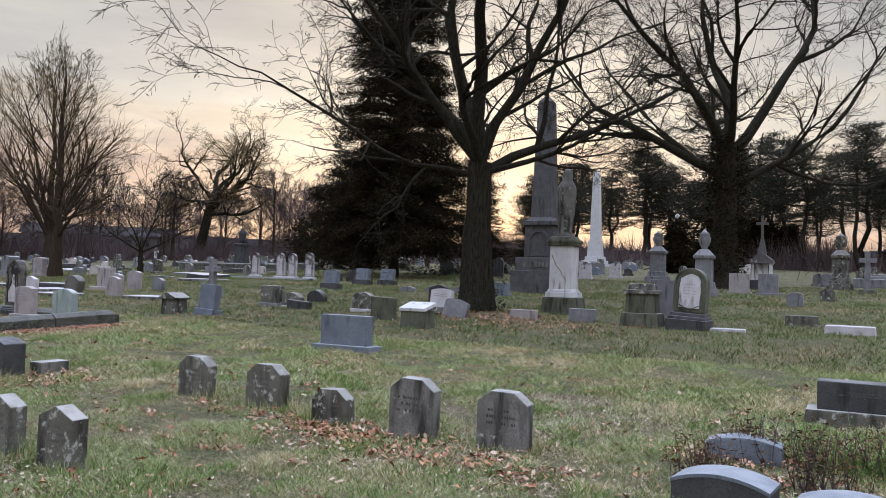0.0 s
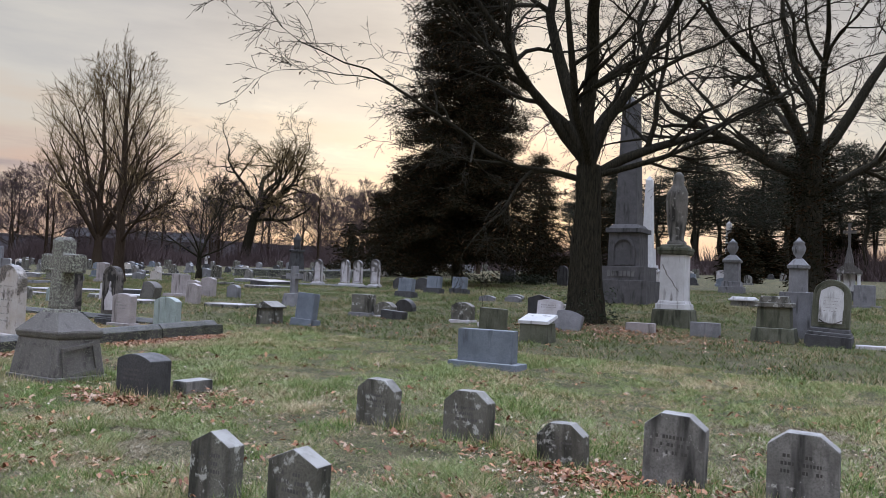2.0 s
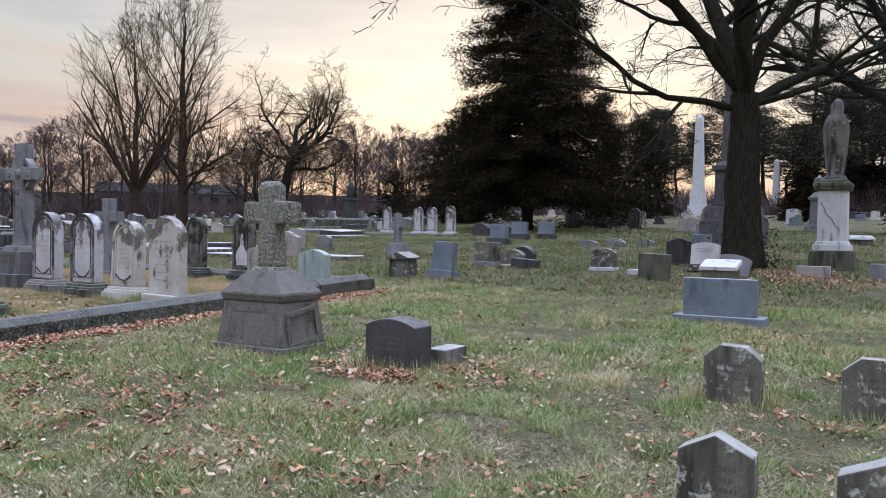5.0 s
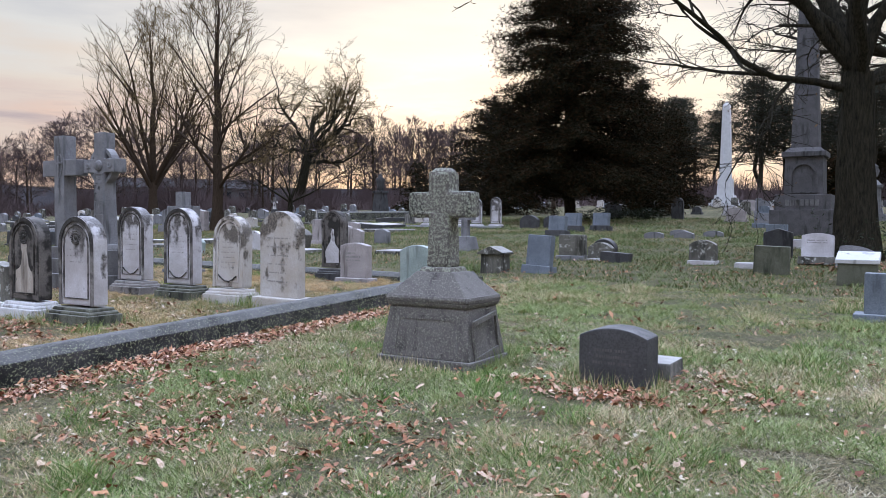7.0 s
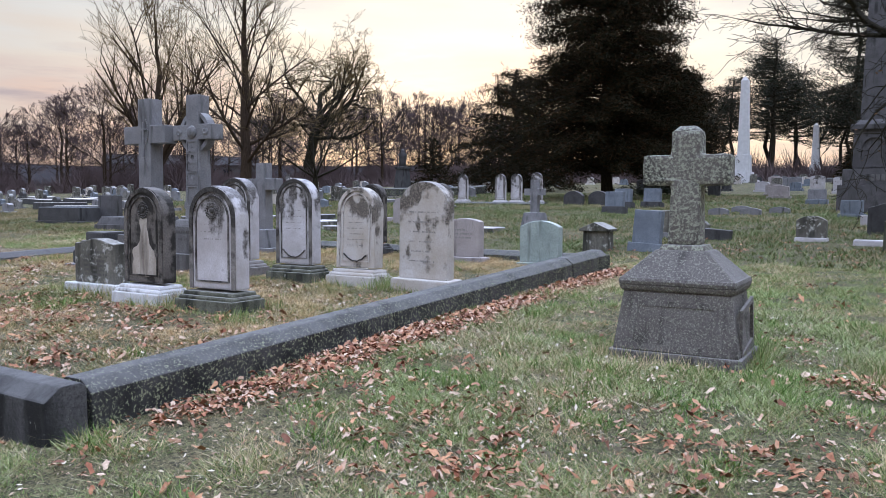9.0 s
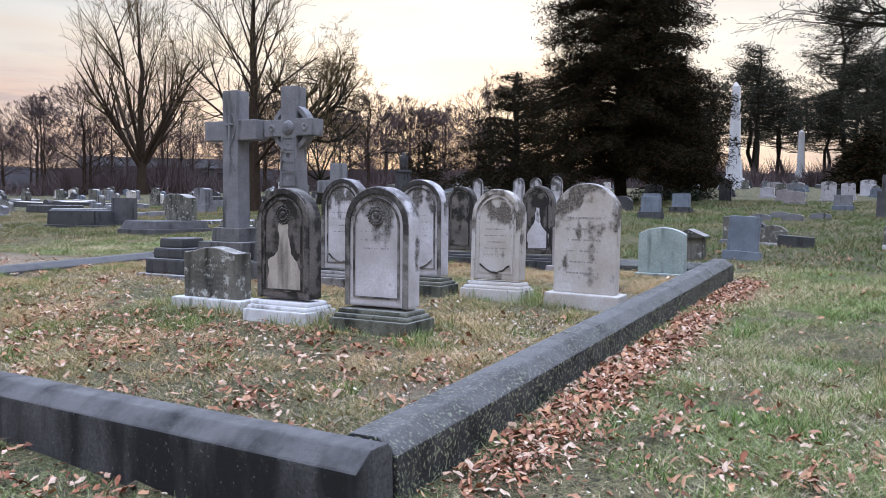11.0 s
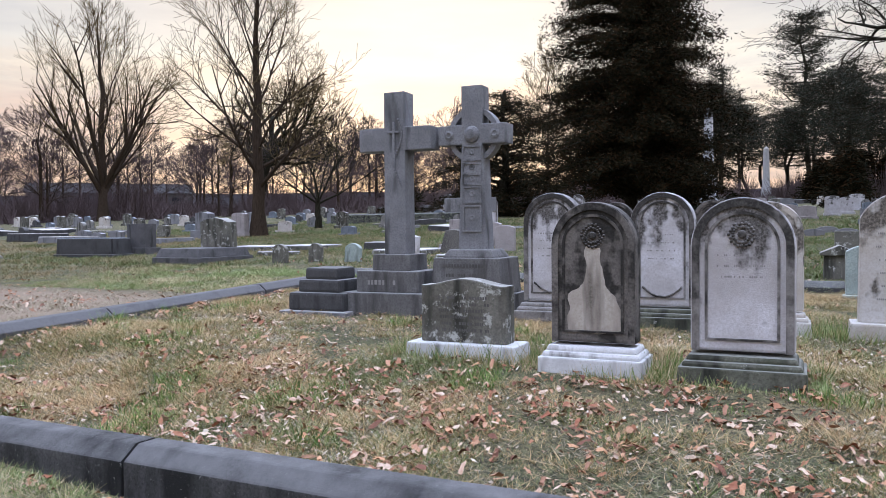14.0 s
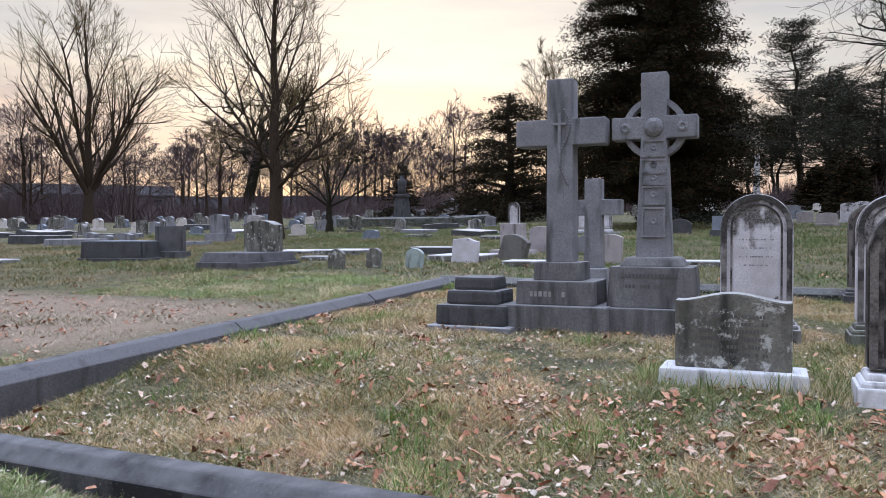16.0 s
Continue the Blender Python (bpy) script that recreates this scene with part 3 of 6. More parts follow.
def arched_tablet(x, y, w, h, d, material, base_material, label, relief="", script=0, turn=0.0, lean=(0, 0), plinth=0.2, panel=None, seed=1, pair=True):
    """A round-headed marble tablet: moulded two-tier plinth, raised arch moulding, sunk panel."""
    d = d * 1.25
    t = thing("arched_headstone", x, y, label, "headstone", "marble tablets in the curbed plot", turn, 0.04, lean)
    part("plinth", block(w * 1.22, d * 2.6, plinth * 0.62 + 0.04, 0, 0.985, 0.012), base_material, t)
    part("plinth_moulding", merge(block(w * 1.16, d * 2.3, plinth * 0.2, plinth * 0.62 + 0.038, 0.95, 0.02), block(w * 1.07, d * 1.9, plinth * 0.2, plinth * 0.82 + 0.036, 0.95, 0.015)), base_material, t)
    z = plinth + 0.06
    th = h - plinth
    face = part("tablet", slab(arch(w, th, None, 20), d, 0, z, 0.02), material, t)
    m = w * 0.075
    o1, o2 = arch(w - 0.02, th - 0.01, None, 20), arch(w - 0.02 - 2 * m, th - 0.01 - m, None, 20)
    # mouldings coloured darker than the tablet, standing in for shade along edges
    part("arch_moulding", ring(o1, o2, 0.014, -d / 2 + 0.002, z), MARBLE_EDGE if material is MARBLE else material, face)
    m2 = m * 1.9
    o3, o4 = arch(w - 2 * m2, th - m2, None, 20), arch(w - 2 * m2 - 0.035, th - m2 - 0.018, None, 20)
    o3 = [(px, max(pz, 0.07)) for px, pz in o3]
    o4 = [(px, max(pz, 0.085)) for px, pz in o4]
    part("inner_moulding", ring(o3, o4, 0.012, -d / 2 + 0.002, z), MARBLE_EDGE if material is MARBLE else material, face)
    if panel:
        # a washed, pale area narrowing upwards like a bottle
        half = [(0.33, 0.08), (0.33, 0.2), (0.31, 0.31), (0.23, 0.38), (0.13, 0.46), (0.10, 0.56), (0.08, 0.68)]
        o5 = [(px * w, pz * th) for px, pz in half] + [(-px * w * 0.9, pz * th) for px, pz in half[::-1]]
        if plinth > 0.3:
            o5 = [(px * 0.94, pz * 0.96 + 0.02) for px, pz in o4]
        rn = random.Random(seed)
        fine = []
        for (ax, az), (bx, bz) in zip(o5, o5[1:] + o5[:1]):
            fine += [(ax + (bx - ax) * q / 5, az + (bz - az) * q / 5) for q in range(5)]
        o5 = [(px + 0.05 * noise.noise((px * 9, pz * 9, seed)) + 0.008 * noise.noise((px * 40, pz * 40, seed)), pz + 0.03 * noise.noise((px * 8, pz * 8, seed + 7))) for px, pz in fine]
        o5 = [(px + rn.uniform(-0.003, 0.003), pz + rn.uniform(-0.003, 0.003)) for px, pz in o5]
        part("pale_face", slab(o5, 0.002, -d / 2 - 0.0005, z, 0.0), panel, face, "pale washed patch of marble")
    rng = random.Random(seed)
    if relief == "flower":
        bms = []
        bms.append(turned([(0.028, 0), (0.026, 0.006), (0.014, 0.01), (0.003, 0.011)], 10))
        for k in range(40):
            a, q = 2 * math.pi * k / 20 + (0.16 if k >= 20 else 0), (0.075 if k < 20 else 0.052) * rng.uniform(0.92, 1.08)
            bms.append(turned([(0.004, 0), (0.011, 0.001), (0.011, 0.004), (0.006, 0.008), (0.001, 0.009)], 6, q * math.cos(a), q * math.sin(a)))
        bm = merge(*bms)
        bmesh.ops.transform(bm, matrix=Matrix.Translation((0, -d / 2 - 0.004, z + th * 0.76)) @ Matrix.Rotation(math.pi / 2, 4, "X"), verts=bm.verts)
        tagged(part("carved_wreath", bm, MARBLE_EDGE, face, "carved wreath worn by weather", True), kind="stuff")
    if relief == "swag":
        bm = bmesh.new()
        path = [(-0.30 + 0.60 * k / 16, 0.165 - 0.085 * math.sin(math.pi * k / 16) + 0.012 * noise.noise((k * 0.6, seed, 0))) for k in range(17)]
        rows = []
        for px, pz in path:
            rows.append([bm.verts.new((px * w, -d / 2 - 0.004 - 0.018 * math.cos(a), z + pz * th + (0.010 + 0.008 * abs(noise.noise((px * 14, seed, 3)))) * math.sin(a))) for a in (-1.5, -0.5, 0.5, 1.5)])
        for a, b in zip(rows, rows[1:]):
            for k in range(3):
                bm.faces.new((a[k], b[k], b[k + 1], a[k + 1]))
        part("carved_swag", bm, MARBLE_DARK, face, "blackened carved swag", True)
    if script:
        lines_of(face, w * 0.5, z + th * 0.62, script, th * 0.07, -d / 2 - (0.005 if panel else 0.003), LETTER, seed, 0.012, 0.7)
    return t


def cross_outline(h, arm_w, shaft_w, arm_z, arm_h, top_w=None):
    s, a, tw = shaft_w / 2, arm_w / 2, (top_w or shaft_w) / 2
    return [(-s, 0), (s, 0), (tw, arm_z), (a, arm_z), (a, arm_z + arm_h), (tw, arm_z + arm_h), (tw, h), (-tw, h), (-tw, arm_z + arm_h), (-a, arm_z + arm_h), (-a, arm_z), (-tw, arm_z)]


def pedestal_cross(x, y):
    """The lichen-covered cross on a panelled, hipped pedestal."""
    t = thing("cross_monument", x, y, "lichen-crusted sandstone cross on a panelled tapering pedestal", "monument")
    part("foot", block(1.0, 0.74, 0.1, 0, 0.99, 0.015), BROWNSTONE, t)
    die = part("die", block(0.94, 0.68, 0.46, 0.095, 0.86, 0.02, topd=0.84), BROWNSTONE, t)
    for sx in (-1, 1):
        part("corner_pilaster", block(0.09, 0.04, 0.42, 0.095, 0.95, 0.01, 0, 0), LICHEN, die).matrix_basis = pose(sx * 0.405, -0.322, 0, -7, -sx * 8)
        part("corner_pilaster", block(0.04, 0.09, 0.42, 0.095, 0.95, 0.01, 0, 0), LICHEN, die).matrix_basis = pose(sx * 0.452, -0.27, 0, -7, -sx * 8)
    out, inn = [(-0.36, 0.0), (0.36, 0.0), (0.32, 0.38), (-0.32, 0.38)], [(-0.31, 0.05), (0.31, 0.05), (0.28, 0.34), (-0.28, 0.34)]
    part("panel_frame", ring(out, inn, 0.022, 0.004), BROWNSTONE, die).matrix_basis = pose(0, -0.328, 0.105, -7.2)
    part("inscription_face", slab([(a * 1.01, b) for a, b in inn], 0.012, 0, 0, 0.0), LICHEN, die, "inscribed panel spotted with lichen").matrix_basis = pose(0, -0.328, 0.105, -7.2)
    side = ring([(0.68 * a, b) for a, b in out], [(0.68 * a, b) for a, b in inn], 0.022, 0.004)
    part("panel_frame", side, BROWNSTONE, die).matrix_basis = pose(0.458, 0, 0.105, 0, -8.7, 90) @ pose(0, 0, 0)
    part("cap", merge(block(0.83, 0.59, 0.05, 0.552, 1.06, 0.015), block(0.89, 0.64, 0.06, 0.598, 0.98, 0.028), block(0.86, 0.615, 0.22, 0.645, 0.46, 0.012, topd=0.5)), BROWNSTONE, t, "heavy hipped cap stone")
    part("socket", block(0.36, 0.31, 0.05, 0.855, 0.86, 0.012), LICHEN, t)
    bm = slab(cross_outline(0.88, 0.66, 0.25, 0.46, 0.235, 0.22), 0.2, 0, 0.90, 0.03)
    bmesh.ops.subdivide_edges(bm, edges=[e for e in bm.edges if e.calc_length() > 0.1], cuts=3, use_grid_fill=True)
    for v in bm.verts:
        v.co += 0.008 * Vector(noise.noise_vector(v.co * 14))
    part("cross", bm, LICHEN, t, "stone cross thick with pale lichen")
    part("cross_cap", block(0.2, 0.18, 0.04, 1.775, 0.6, 0.015), LICHEN, t)
    lines_of(die, 0.42, 0.26, 3, 0.08, 0, PALE_LETTER, 5, 0.03).matrix_basis = pose(0, -0.337, 0.105, -7.2)
    return t


def plain_cross(x, y):
    """The tall granite latin cross on three steps, with a carved anchor and rope."""
    t = thing("granite_cross", x, y, "tall grey granite cross on three stepped blocks", "monument")
    part("lower_step", block(1.04, 0.84, 0.28, 0, 0.99, 0.012), STEP, t)
    part("middle_step", block(0.76, 0.62, 0.23, 0.278, 0.985, 0.012), STEP, t)
    part("upper_step", block(0.47, 0.42, 0.18, 0.505, 0.97, 0.012), STEP, t)
    cross = part("cross", slab(cross_outline(1.77, 0.88, 0.27, 1.13, 0.255, 0.255), 0.22, 0, 0.68, 0.012), GRANITE, t)
    bm = merge(slab(flat_top(0.03, 0.5), 0.03, -0.118, 1.62, 0.008), slab(flat_top(0.13, 0.025), 0.03, -0.118, 2.0, 0.008), turned([(0.02, 0), (0.05, 0.005), (0.05, 0.02), (0.02, 0.03)], 10, 0.02, 0))
    tagged(part("carved_anchor", bm, GRANITE, cross, "anchor carved in relief"), kind="stuff")
    rope = bmesh.new()
    for k in range(26):
        s = k / 25
        bmesh.ops.create_icosphere(rope, subdivisions=1, radius=0.013, matrix=Matrix.Translation((0.05 + 0.05 * math.sin(7 * s), -0.118, 2.15 - 0.72 * s)))
    part("carved_rope", rope, GRANITE, cross, "", True)
    lines_of(t, 0.5, 0.36, 1, 0.1, -0.309, LETTER, 8, 0.05)
    return t


def celtic_cross(x, y):
    """The wheel-headed cross with carved panels on a tapered die."""
    t = thing("celtic_cross", x, y, "grey granite wheel-headed cross with carved panels", "monument")
    part("foot", block(0.92, 0.8, 0.28, 0, 0.985, 0.012), STEP, t)
    part("die", block(0.80, 0.62, 0.38, 0.278, 0.93, 0.012), STEP, t)
    part("die_moulding", block(0.60, 0.48, 0.09, 0.655, 0.8, 0.02), STEP, t)
    cross = part("cross", slab(cross_outline(1.74, 0.78, 0.33, 1.12, 0.21, 0.235), 0.21, 0, 0.733, 0.012), GRANITE, t)
    n = 32
    o = [(0.29 * math.cos(2 * math.pi * k / n), 0.29 * math.sin(2 * math.pi * k / n)) for k in range(n)]
    i = [(0.235 * math.cos(2 * math.pi * k / n), 0.235 * math.sin(2 * math.pi * k / n)) for k in range(n)]
    bm = ring(o, i, 0.13, 0.065, 1.958)
    bm.verts.ensure_lookup_table()
    for k in range(n):
        bm.faces.new((bm.verts[k], bm.verts[(k + 1) % n], bm.verts[3 * n + (k + 1) % n], bm.verts[3 * n + k]))
    part("wheel", bm, GRANITE, cross, "stone ring through the arms")
    part("boss", turned([(0.09, -0.0), (0.085, 0.02), (0.05, 0.045), (0.01, 0.05)], 16), GRANITE, cross).matrix_basis = pose(0, -0.105, 1.958, 90)
    for k, (z, hgt) in enumerate(((0.95, 0.26), (1.25, 0.16), (1.44, 0.1), (1.56, 0.1), (1.70, 0.14))):
        part("carved_panel", ring([(-0.11, z - 0.02), (0.11, z - 0.02), (0.105, z + hgt), (-0.105, z + hgt)], [(-0.095, z - 0.005), (0.095, z - 0.005), (0.09, z + hgt - 0.015), (-0.09, z + hgt - 0.015)], 0.014, -0.103), GRANITE, cross)
        knot = turned([(0.03, 0), (0.034, 0.006), (0.02, 0.011), (0.008, 0.005)], 8)
        part("carved_knot", knot, GRANITE, cross).matrix_basis = pose(0, -0.102, z + hgt / 2, 90)
    for sx in (-1, 1):
        knot = turned([(0.05, 0), (0.055, 0.01), (0.03, 0.02), (0.012, 0.008)], 10)
        part("carved_knot", knot, GRANITE, cross).matrix_basis = pose(sx * 0.26, -0.102, 1.958, 90)
    lines_of(t, 0.55, 0.56, 3, 0.1, -0.3, PALE_LETTER, 4, 0.035)
    return t


def obelisk(x, y, base_w, total, material, label, die=True, lettered=False):
    t = thing("obelisk", x, y, label, "monument", sink=0.05)
    z = 0.0
    for k, (f, hh) in enumerate(((1.0, 0.115), (0.86, 0.065)) if die else ((1.0, 0.03), (0.82, 0.035), (0.66, 0.04))):
        part("step", block(base_w * f, base_w * f, total * hh, z, 0.985, 0.02), material, t)
        z += total * hh - 0.003
    if die:
        part("die", block(base_w * 0.60, base_w * 0.60, total * 0.16, z, 0.96, 0.02), material, t)
        w = base_w * 0.44
        part("arched_panel", ring([(px, pz) for px, pz in arch(w, total * 0.13, None, 12)], [(px * 0.8, pz * 0.9 + 0.03) for px, pz in arch(w, total * 0.13, None, 12)], 0.05, -base_w * 0.295, z + 0.05), material, t)
        z += total * 0.16 - 0.003
        part("cornice", merge(block(base_w * 0.68, base_w * 0.68, total * 0.022, z, 1.0, 0.02), block(base_w * 0.6, base_w * 0.6, total * 0.02, z + total * 0.02, 0.8, 0.02)), material, t)
        z += total * 0.04
        sw = base_w * 0.42
    else:
        part("die", block(base_w * 0.52, base_w * 0.52, total * 0.16, z, 0.9, 0.02), material, t)
        z += total * 0.16 - 0.003
        sw = base_w * 0.38
    if die and lettered:
        for k in range(7):
            w = base_w * 0.055
            part("name_letter", block(w, 0.03, total * 0.026, total * 0.132, 1.0, 0.004, (k - 3) * base_w * 0.075, -base_w * 0.43), STEP, t)
    left = total - z
    part("shaft", merge(block(sw, sw, left * 0.94, z, 0.66, 0.015), block(sw * 0.66, sw * 0.66, left * 0.06, z + left * 0.938, 0.08, 0.0)), material, t)
    return t


def vault_urn(x, y):
    """A cracked white marble pedestal with a draped urn on a mossy base."""
    t = thing("urn_monument", x, y, "cracked white marble pedestal with mossy cornice and a draped urn", "monument", sink=0.05)
    part("base", block(1.0, 0.95, 0.5, 0, 0.92, 0.05), MOSSY, t, "moss-covered base block")
    part("plinth", merge(block(0.80, 0.78, 0.14, 0.49, 0.98, 0.02), block(0.72, 0.7, 0.08, 0.63, 0.92, 0.02)), MARBLE_CLEAN, t)
    die = part("die", block(0.63, 0.62, 1.18, 0.70, 0.97, 0.012), MARBLE_CLEAN, t, "white marble shaft with a dark crack")
    crack = bmesh.new()
    rng = random.Random(3)
    px, pz, w0 = -0.24, 1.62, 0.016
    rows = []
    for k in range(14):
        rows.append((crack.verts.new((px - w0, -0.318, pz)), crack.verts.new((px + w0, -0.318, pz))))
        px += rng.uniform(0.01, 0.05)
        pz -= rng.uniform(0.03, 0.08)
    for a, b in zip(rows, rows[1:]):
        crack.faces.new((a[0], a[1], b[1], b[0]))
    part("crack", crack, LETTER, die, "open crack across the marble")
    part("cornice", merge(block(0.74, 0.72, 0.1, 1.875, 1.04, 0.03), block(0.80, 0.78, 0.09, 1.97, 0.96, 0.02), block(0.68, 0.66, 0.08, 2.058, 0.86, 0.02)), MOSSY, t, "green stained cornice")
    bm = turned([(0.24, 2.13), (0.24, 2.2), (0.17, 2.27), (0.2, 2.45), (0.235, 2.75), (0.255, 3.05), (0.27, 3.3), (0.25, 3.48), (0.18, 3.62), (0.125, 3.7), (0.14, 3.8), (0.12, 3.92), (0.06, 4.0), (0.01, 4.02)], 24)
    for v in bm.verts:
        f = 1 + 0.1 * math.sin(5 * math.atan2(v.co.y, v.co.x) + 3 * v.co.z)
        v.co.x, v.co.y = v.co.x * f + 0.02 * (v.co.z - 2.1), v.co.y * f
    part("draped_urn", bm, OLD_PALE, t, "cloth-draped stone urn", True)
    return t


def urn_pillar(x, y, w, h, label, material=MARBLE):
    """A pedestal monument with stepped base, die, cornice and urn."""
    t = thing("urn_monument", x, y, label, "monument", sink=0.05)
    part("base", block(w, w, h * 0.13, 0, 0.97, 0.02), material, t)
    part("plinth", block(w * 0.8, w * 0.8, h * 0.1, h * 0.128, 0.92, 0.02), material, t)
    part("die", block(w * 0.62, w * 0.62, h * 0.34, h * 0.226, 0.97, 0.015), material, t)
    part("cornice", merge(block(w * 0.72, w * 0.72, h * 0.05, h * 0.564, 1.06, 0.02), block(w * 0.7, w * 0.7, h * 0.09, h * 0.612, 0.45, 0.02)), material, t)
    r = w * 0.2
    part("urn", turned([(r * 0.9, h * 0.69), (r * 0.5, h * 0.72), (r * 1.0, h * 0.78), (r * 1.25, h * 0.85), (r * 0.9, h * 0.91), (r * 1.1, h * 0.925), (r * 0.5, h * 0.96), (r * 0.1, h)], 16), material, t, "", True)
    return t


def ledger(x, y, w, d, h, material, label, turn=0.0, base=0.0, top_material=None):
    """A flat or raised grave slab."""
    t = thing("grave_slab", x, y, label, "grave slab", "", turn, 0.03)
    z = 0.0
    if base:
        part("base", block(w * 1.1, d * 1.06, base, 0, 0.99, 0.015), material, t)
        z = base - 0.003
    part("body", block(w, d, h, z, 0.96, 0.02, topd=0.98), material, t)
    # thin sheet of a second material over the top of the body
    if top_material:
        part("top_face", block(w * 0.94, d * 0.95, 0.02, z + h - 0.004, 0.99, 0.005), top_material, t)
    return t

# ---- the row of small stones beside the walk ----
row = "row of small old headstones"
for x, y, w, h, d, kind, lean in ((-6.2, 4.1, 0.36, 0.53, 0.15, "gable", (-1, 0)), (-5.47, 4.1, 0.40, 0.53, 0.15, "gable", (0, 1)), (-6.62, 6.66, 0.44, 0.52, 0.15, "clip", (1, 2)), (-5.6, 6.66, 0.46, 0.52, 0.17, "clip", (-2, 0)), (-4.58, 6.46, 0.42, 0.40, 0.15, "clip", (0, -2)), (-3.66, 6.46, 0.47, 0.60, 0.15, "clip", (2, 2)), (-2.74, 6.46, 0.48, 0.56, 0.15, "clip", (1, 1))):
    o = gabled(w, h, 0.09) if kind == "gable" else clipped(w, h, w * 0.27, 0.10)
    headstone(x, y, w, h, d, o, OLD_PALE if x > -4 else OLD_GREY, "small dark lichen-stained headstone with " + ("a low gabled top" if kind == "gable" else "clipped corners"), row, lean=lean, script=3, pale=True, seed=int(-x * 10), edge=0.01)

# ---- beside the walk: cross, block and footstone ----
pedestal_cross(-11.28, 6.33)
headstone(-9.57, 6.24, 0.56, 0.50, 0.30, arch(0.56, 0.53, 0.07, 12), DARK_STONE, "dark block headstone with a low curved top", script=3, pale=True, seed=6)
ledger(-9.36, 6.78, 0.24, 0.42, 0.18, OLD_PALE, "small grey footstone lying behind a dark headstone")
t = headstone(-7.62, 11.05, 0.94, 0.5, 0.2, flat_top(0.94, 0.50), BLUE_GRANITE, "broad blue-grey granite slab headstone on a low base", base=(1.2, 0.42, 0.09), edge=0.012)

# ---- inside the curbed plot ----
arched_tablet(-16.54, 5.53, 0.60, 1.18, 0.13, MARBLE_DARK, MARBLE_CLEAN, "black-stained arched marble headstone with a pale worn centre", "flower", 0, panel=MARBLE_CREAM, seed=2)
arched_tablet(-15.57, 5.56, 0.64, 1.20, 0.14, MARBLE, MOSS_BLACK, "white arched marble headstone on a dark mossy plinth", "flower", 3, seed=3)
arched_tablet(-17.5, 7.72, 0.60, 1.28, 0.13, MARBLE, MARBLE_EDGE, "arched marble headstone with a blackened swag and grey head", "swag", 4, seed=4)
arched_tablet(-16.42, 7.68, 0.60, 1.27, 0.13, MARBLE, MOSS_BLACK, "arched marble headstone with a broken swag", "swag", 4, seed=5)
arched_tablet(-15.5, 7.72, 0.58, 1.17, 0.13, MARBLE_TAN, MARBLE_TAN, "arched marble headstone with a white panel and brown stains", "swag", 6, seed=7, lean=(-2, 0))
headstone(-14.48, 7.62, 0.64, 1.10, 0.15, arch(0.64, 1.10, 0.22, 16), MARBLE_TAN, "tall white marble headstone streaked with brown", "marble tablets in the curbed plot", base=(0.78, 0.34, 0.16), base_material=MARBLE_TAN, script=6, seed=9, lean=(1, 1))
arched_tablet(-17.55, 10.85, 0.46, 1.18, 0.12, MARBLE_DARK, DARK_STONE, "narrow dark arched headstone at the back of the plot", "", 0, seed=10)
arched_tablet(-16.3, 10.9, 0.48, 1.2, 0.12, MARBLE_DARK, DARK_STONE, "dark arched headstone with a white lower half", "", 0, panel=MARBLE, seed=11)
headstone(-15.72, 10.75, 0.56, 0.60, 0.16, arch(0.56, 0.60, 0.05, 12), PINK, "pale grey marble headstone with a curved top", base=(0.72, 0.3, 0.08), script=3, seed=12)
headstone(-14.45, 10.75, 0.62, 0.62, 0.15, arch(0.62, 0.62, 0.09, 12), TEAL, "green-tinted marble headstone with a curved top", base=(0.7, 0.26, 0.05))
t = headstone(-17.6, 5.72, 0.72, 0.50, 0.18, serpentine(0.72, 0.50, 0.055), OLD_GREY, "grey inscribed headstone with a serpentine top on a white base", base=(0.93, 0.36, 0.12), base_material=MARBLE_CLEAN, script=6, seed=44, pale=True)
plain_cross(-19.27, 7.75)
celtic_cross(-18.40, 7.85)
t = thing("stepped_base", -20.05, 7.55, "blackened stepped stone base without its cross", "monument base")
part("ground_slab", block(0.86, 0.8, 0.07, 0, 0.99, 0.012), GRANITE, t)
part("lower_step", block(0.72, 0.62, 0.20, 0.068, 0.99, 0.03), DARK_STONE, t)
part("middle_step", block(0.54, 0.5, 0.14, 0.266, 0.98, 0.03), DARK_STONE, t)
part("upper_step", block(0.42, 0.4, 0.13, 0.404, 0.97, 0.03), DARK_STONE, t)
t = thing("granite_cross", -19.5, 10.3, "weathered grey stone cross on a stepped base", "monument")
part("lower_step", block(0.66, 0.5, 0.12, 0, 0.98, 0.012), GRANITE, t)
part("upper_step", block(0.42, 0.36, 0.32, 0.118, 0.8, 0.02), GRANITE, t)
part("cross", slab(cross_outline(1.15, 0.72, 0.24, 0.68, 0.2, 0.22), 0.18, 0, 0.436, 0.01), GRANITE, t)

# ---- flat markers, dead plants and a wide stone near the start ----
for x, y, w in ((-0.80, 5.85, 0.66), (0.0, 5.62, 0.66)):
    t = headstone(x, y, w, 0.27, 0.34, arch(w, 0.27, 0.07, 12), DARK_STONE, "low dark marker with a pale curved top edge", "low curved markers", turn=-6)
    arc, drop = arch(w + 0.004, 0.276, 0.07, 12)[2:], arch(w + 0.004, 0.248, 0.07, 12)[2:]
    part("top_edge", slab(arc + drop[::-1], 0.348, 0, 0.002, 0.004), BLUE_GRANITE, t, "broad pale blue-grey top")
headstone(-0.82, 7.15, 0.6, 0.24, 0.24, arch(0.6, 0.25, 0.05, 10), BLUE_GRANITE, "small blue-grey marker among dead plants")
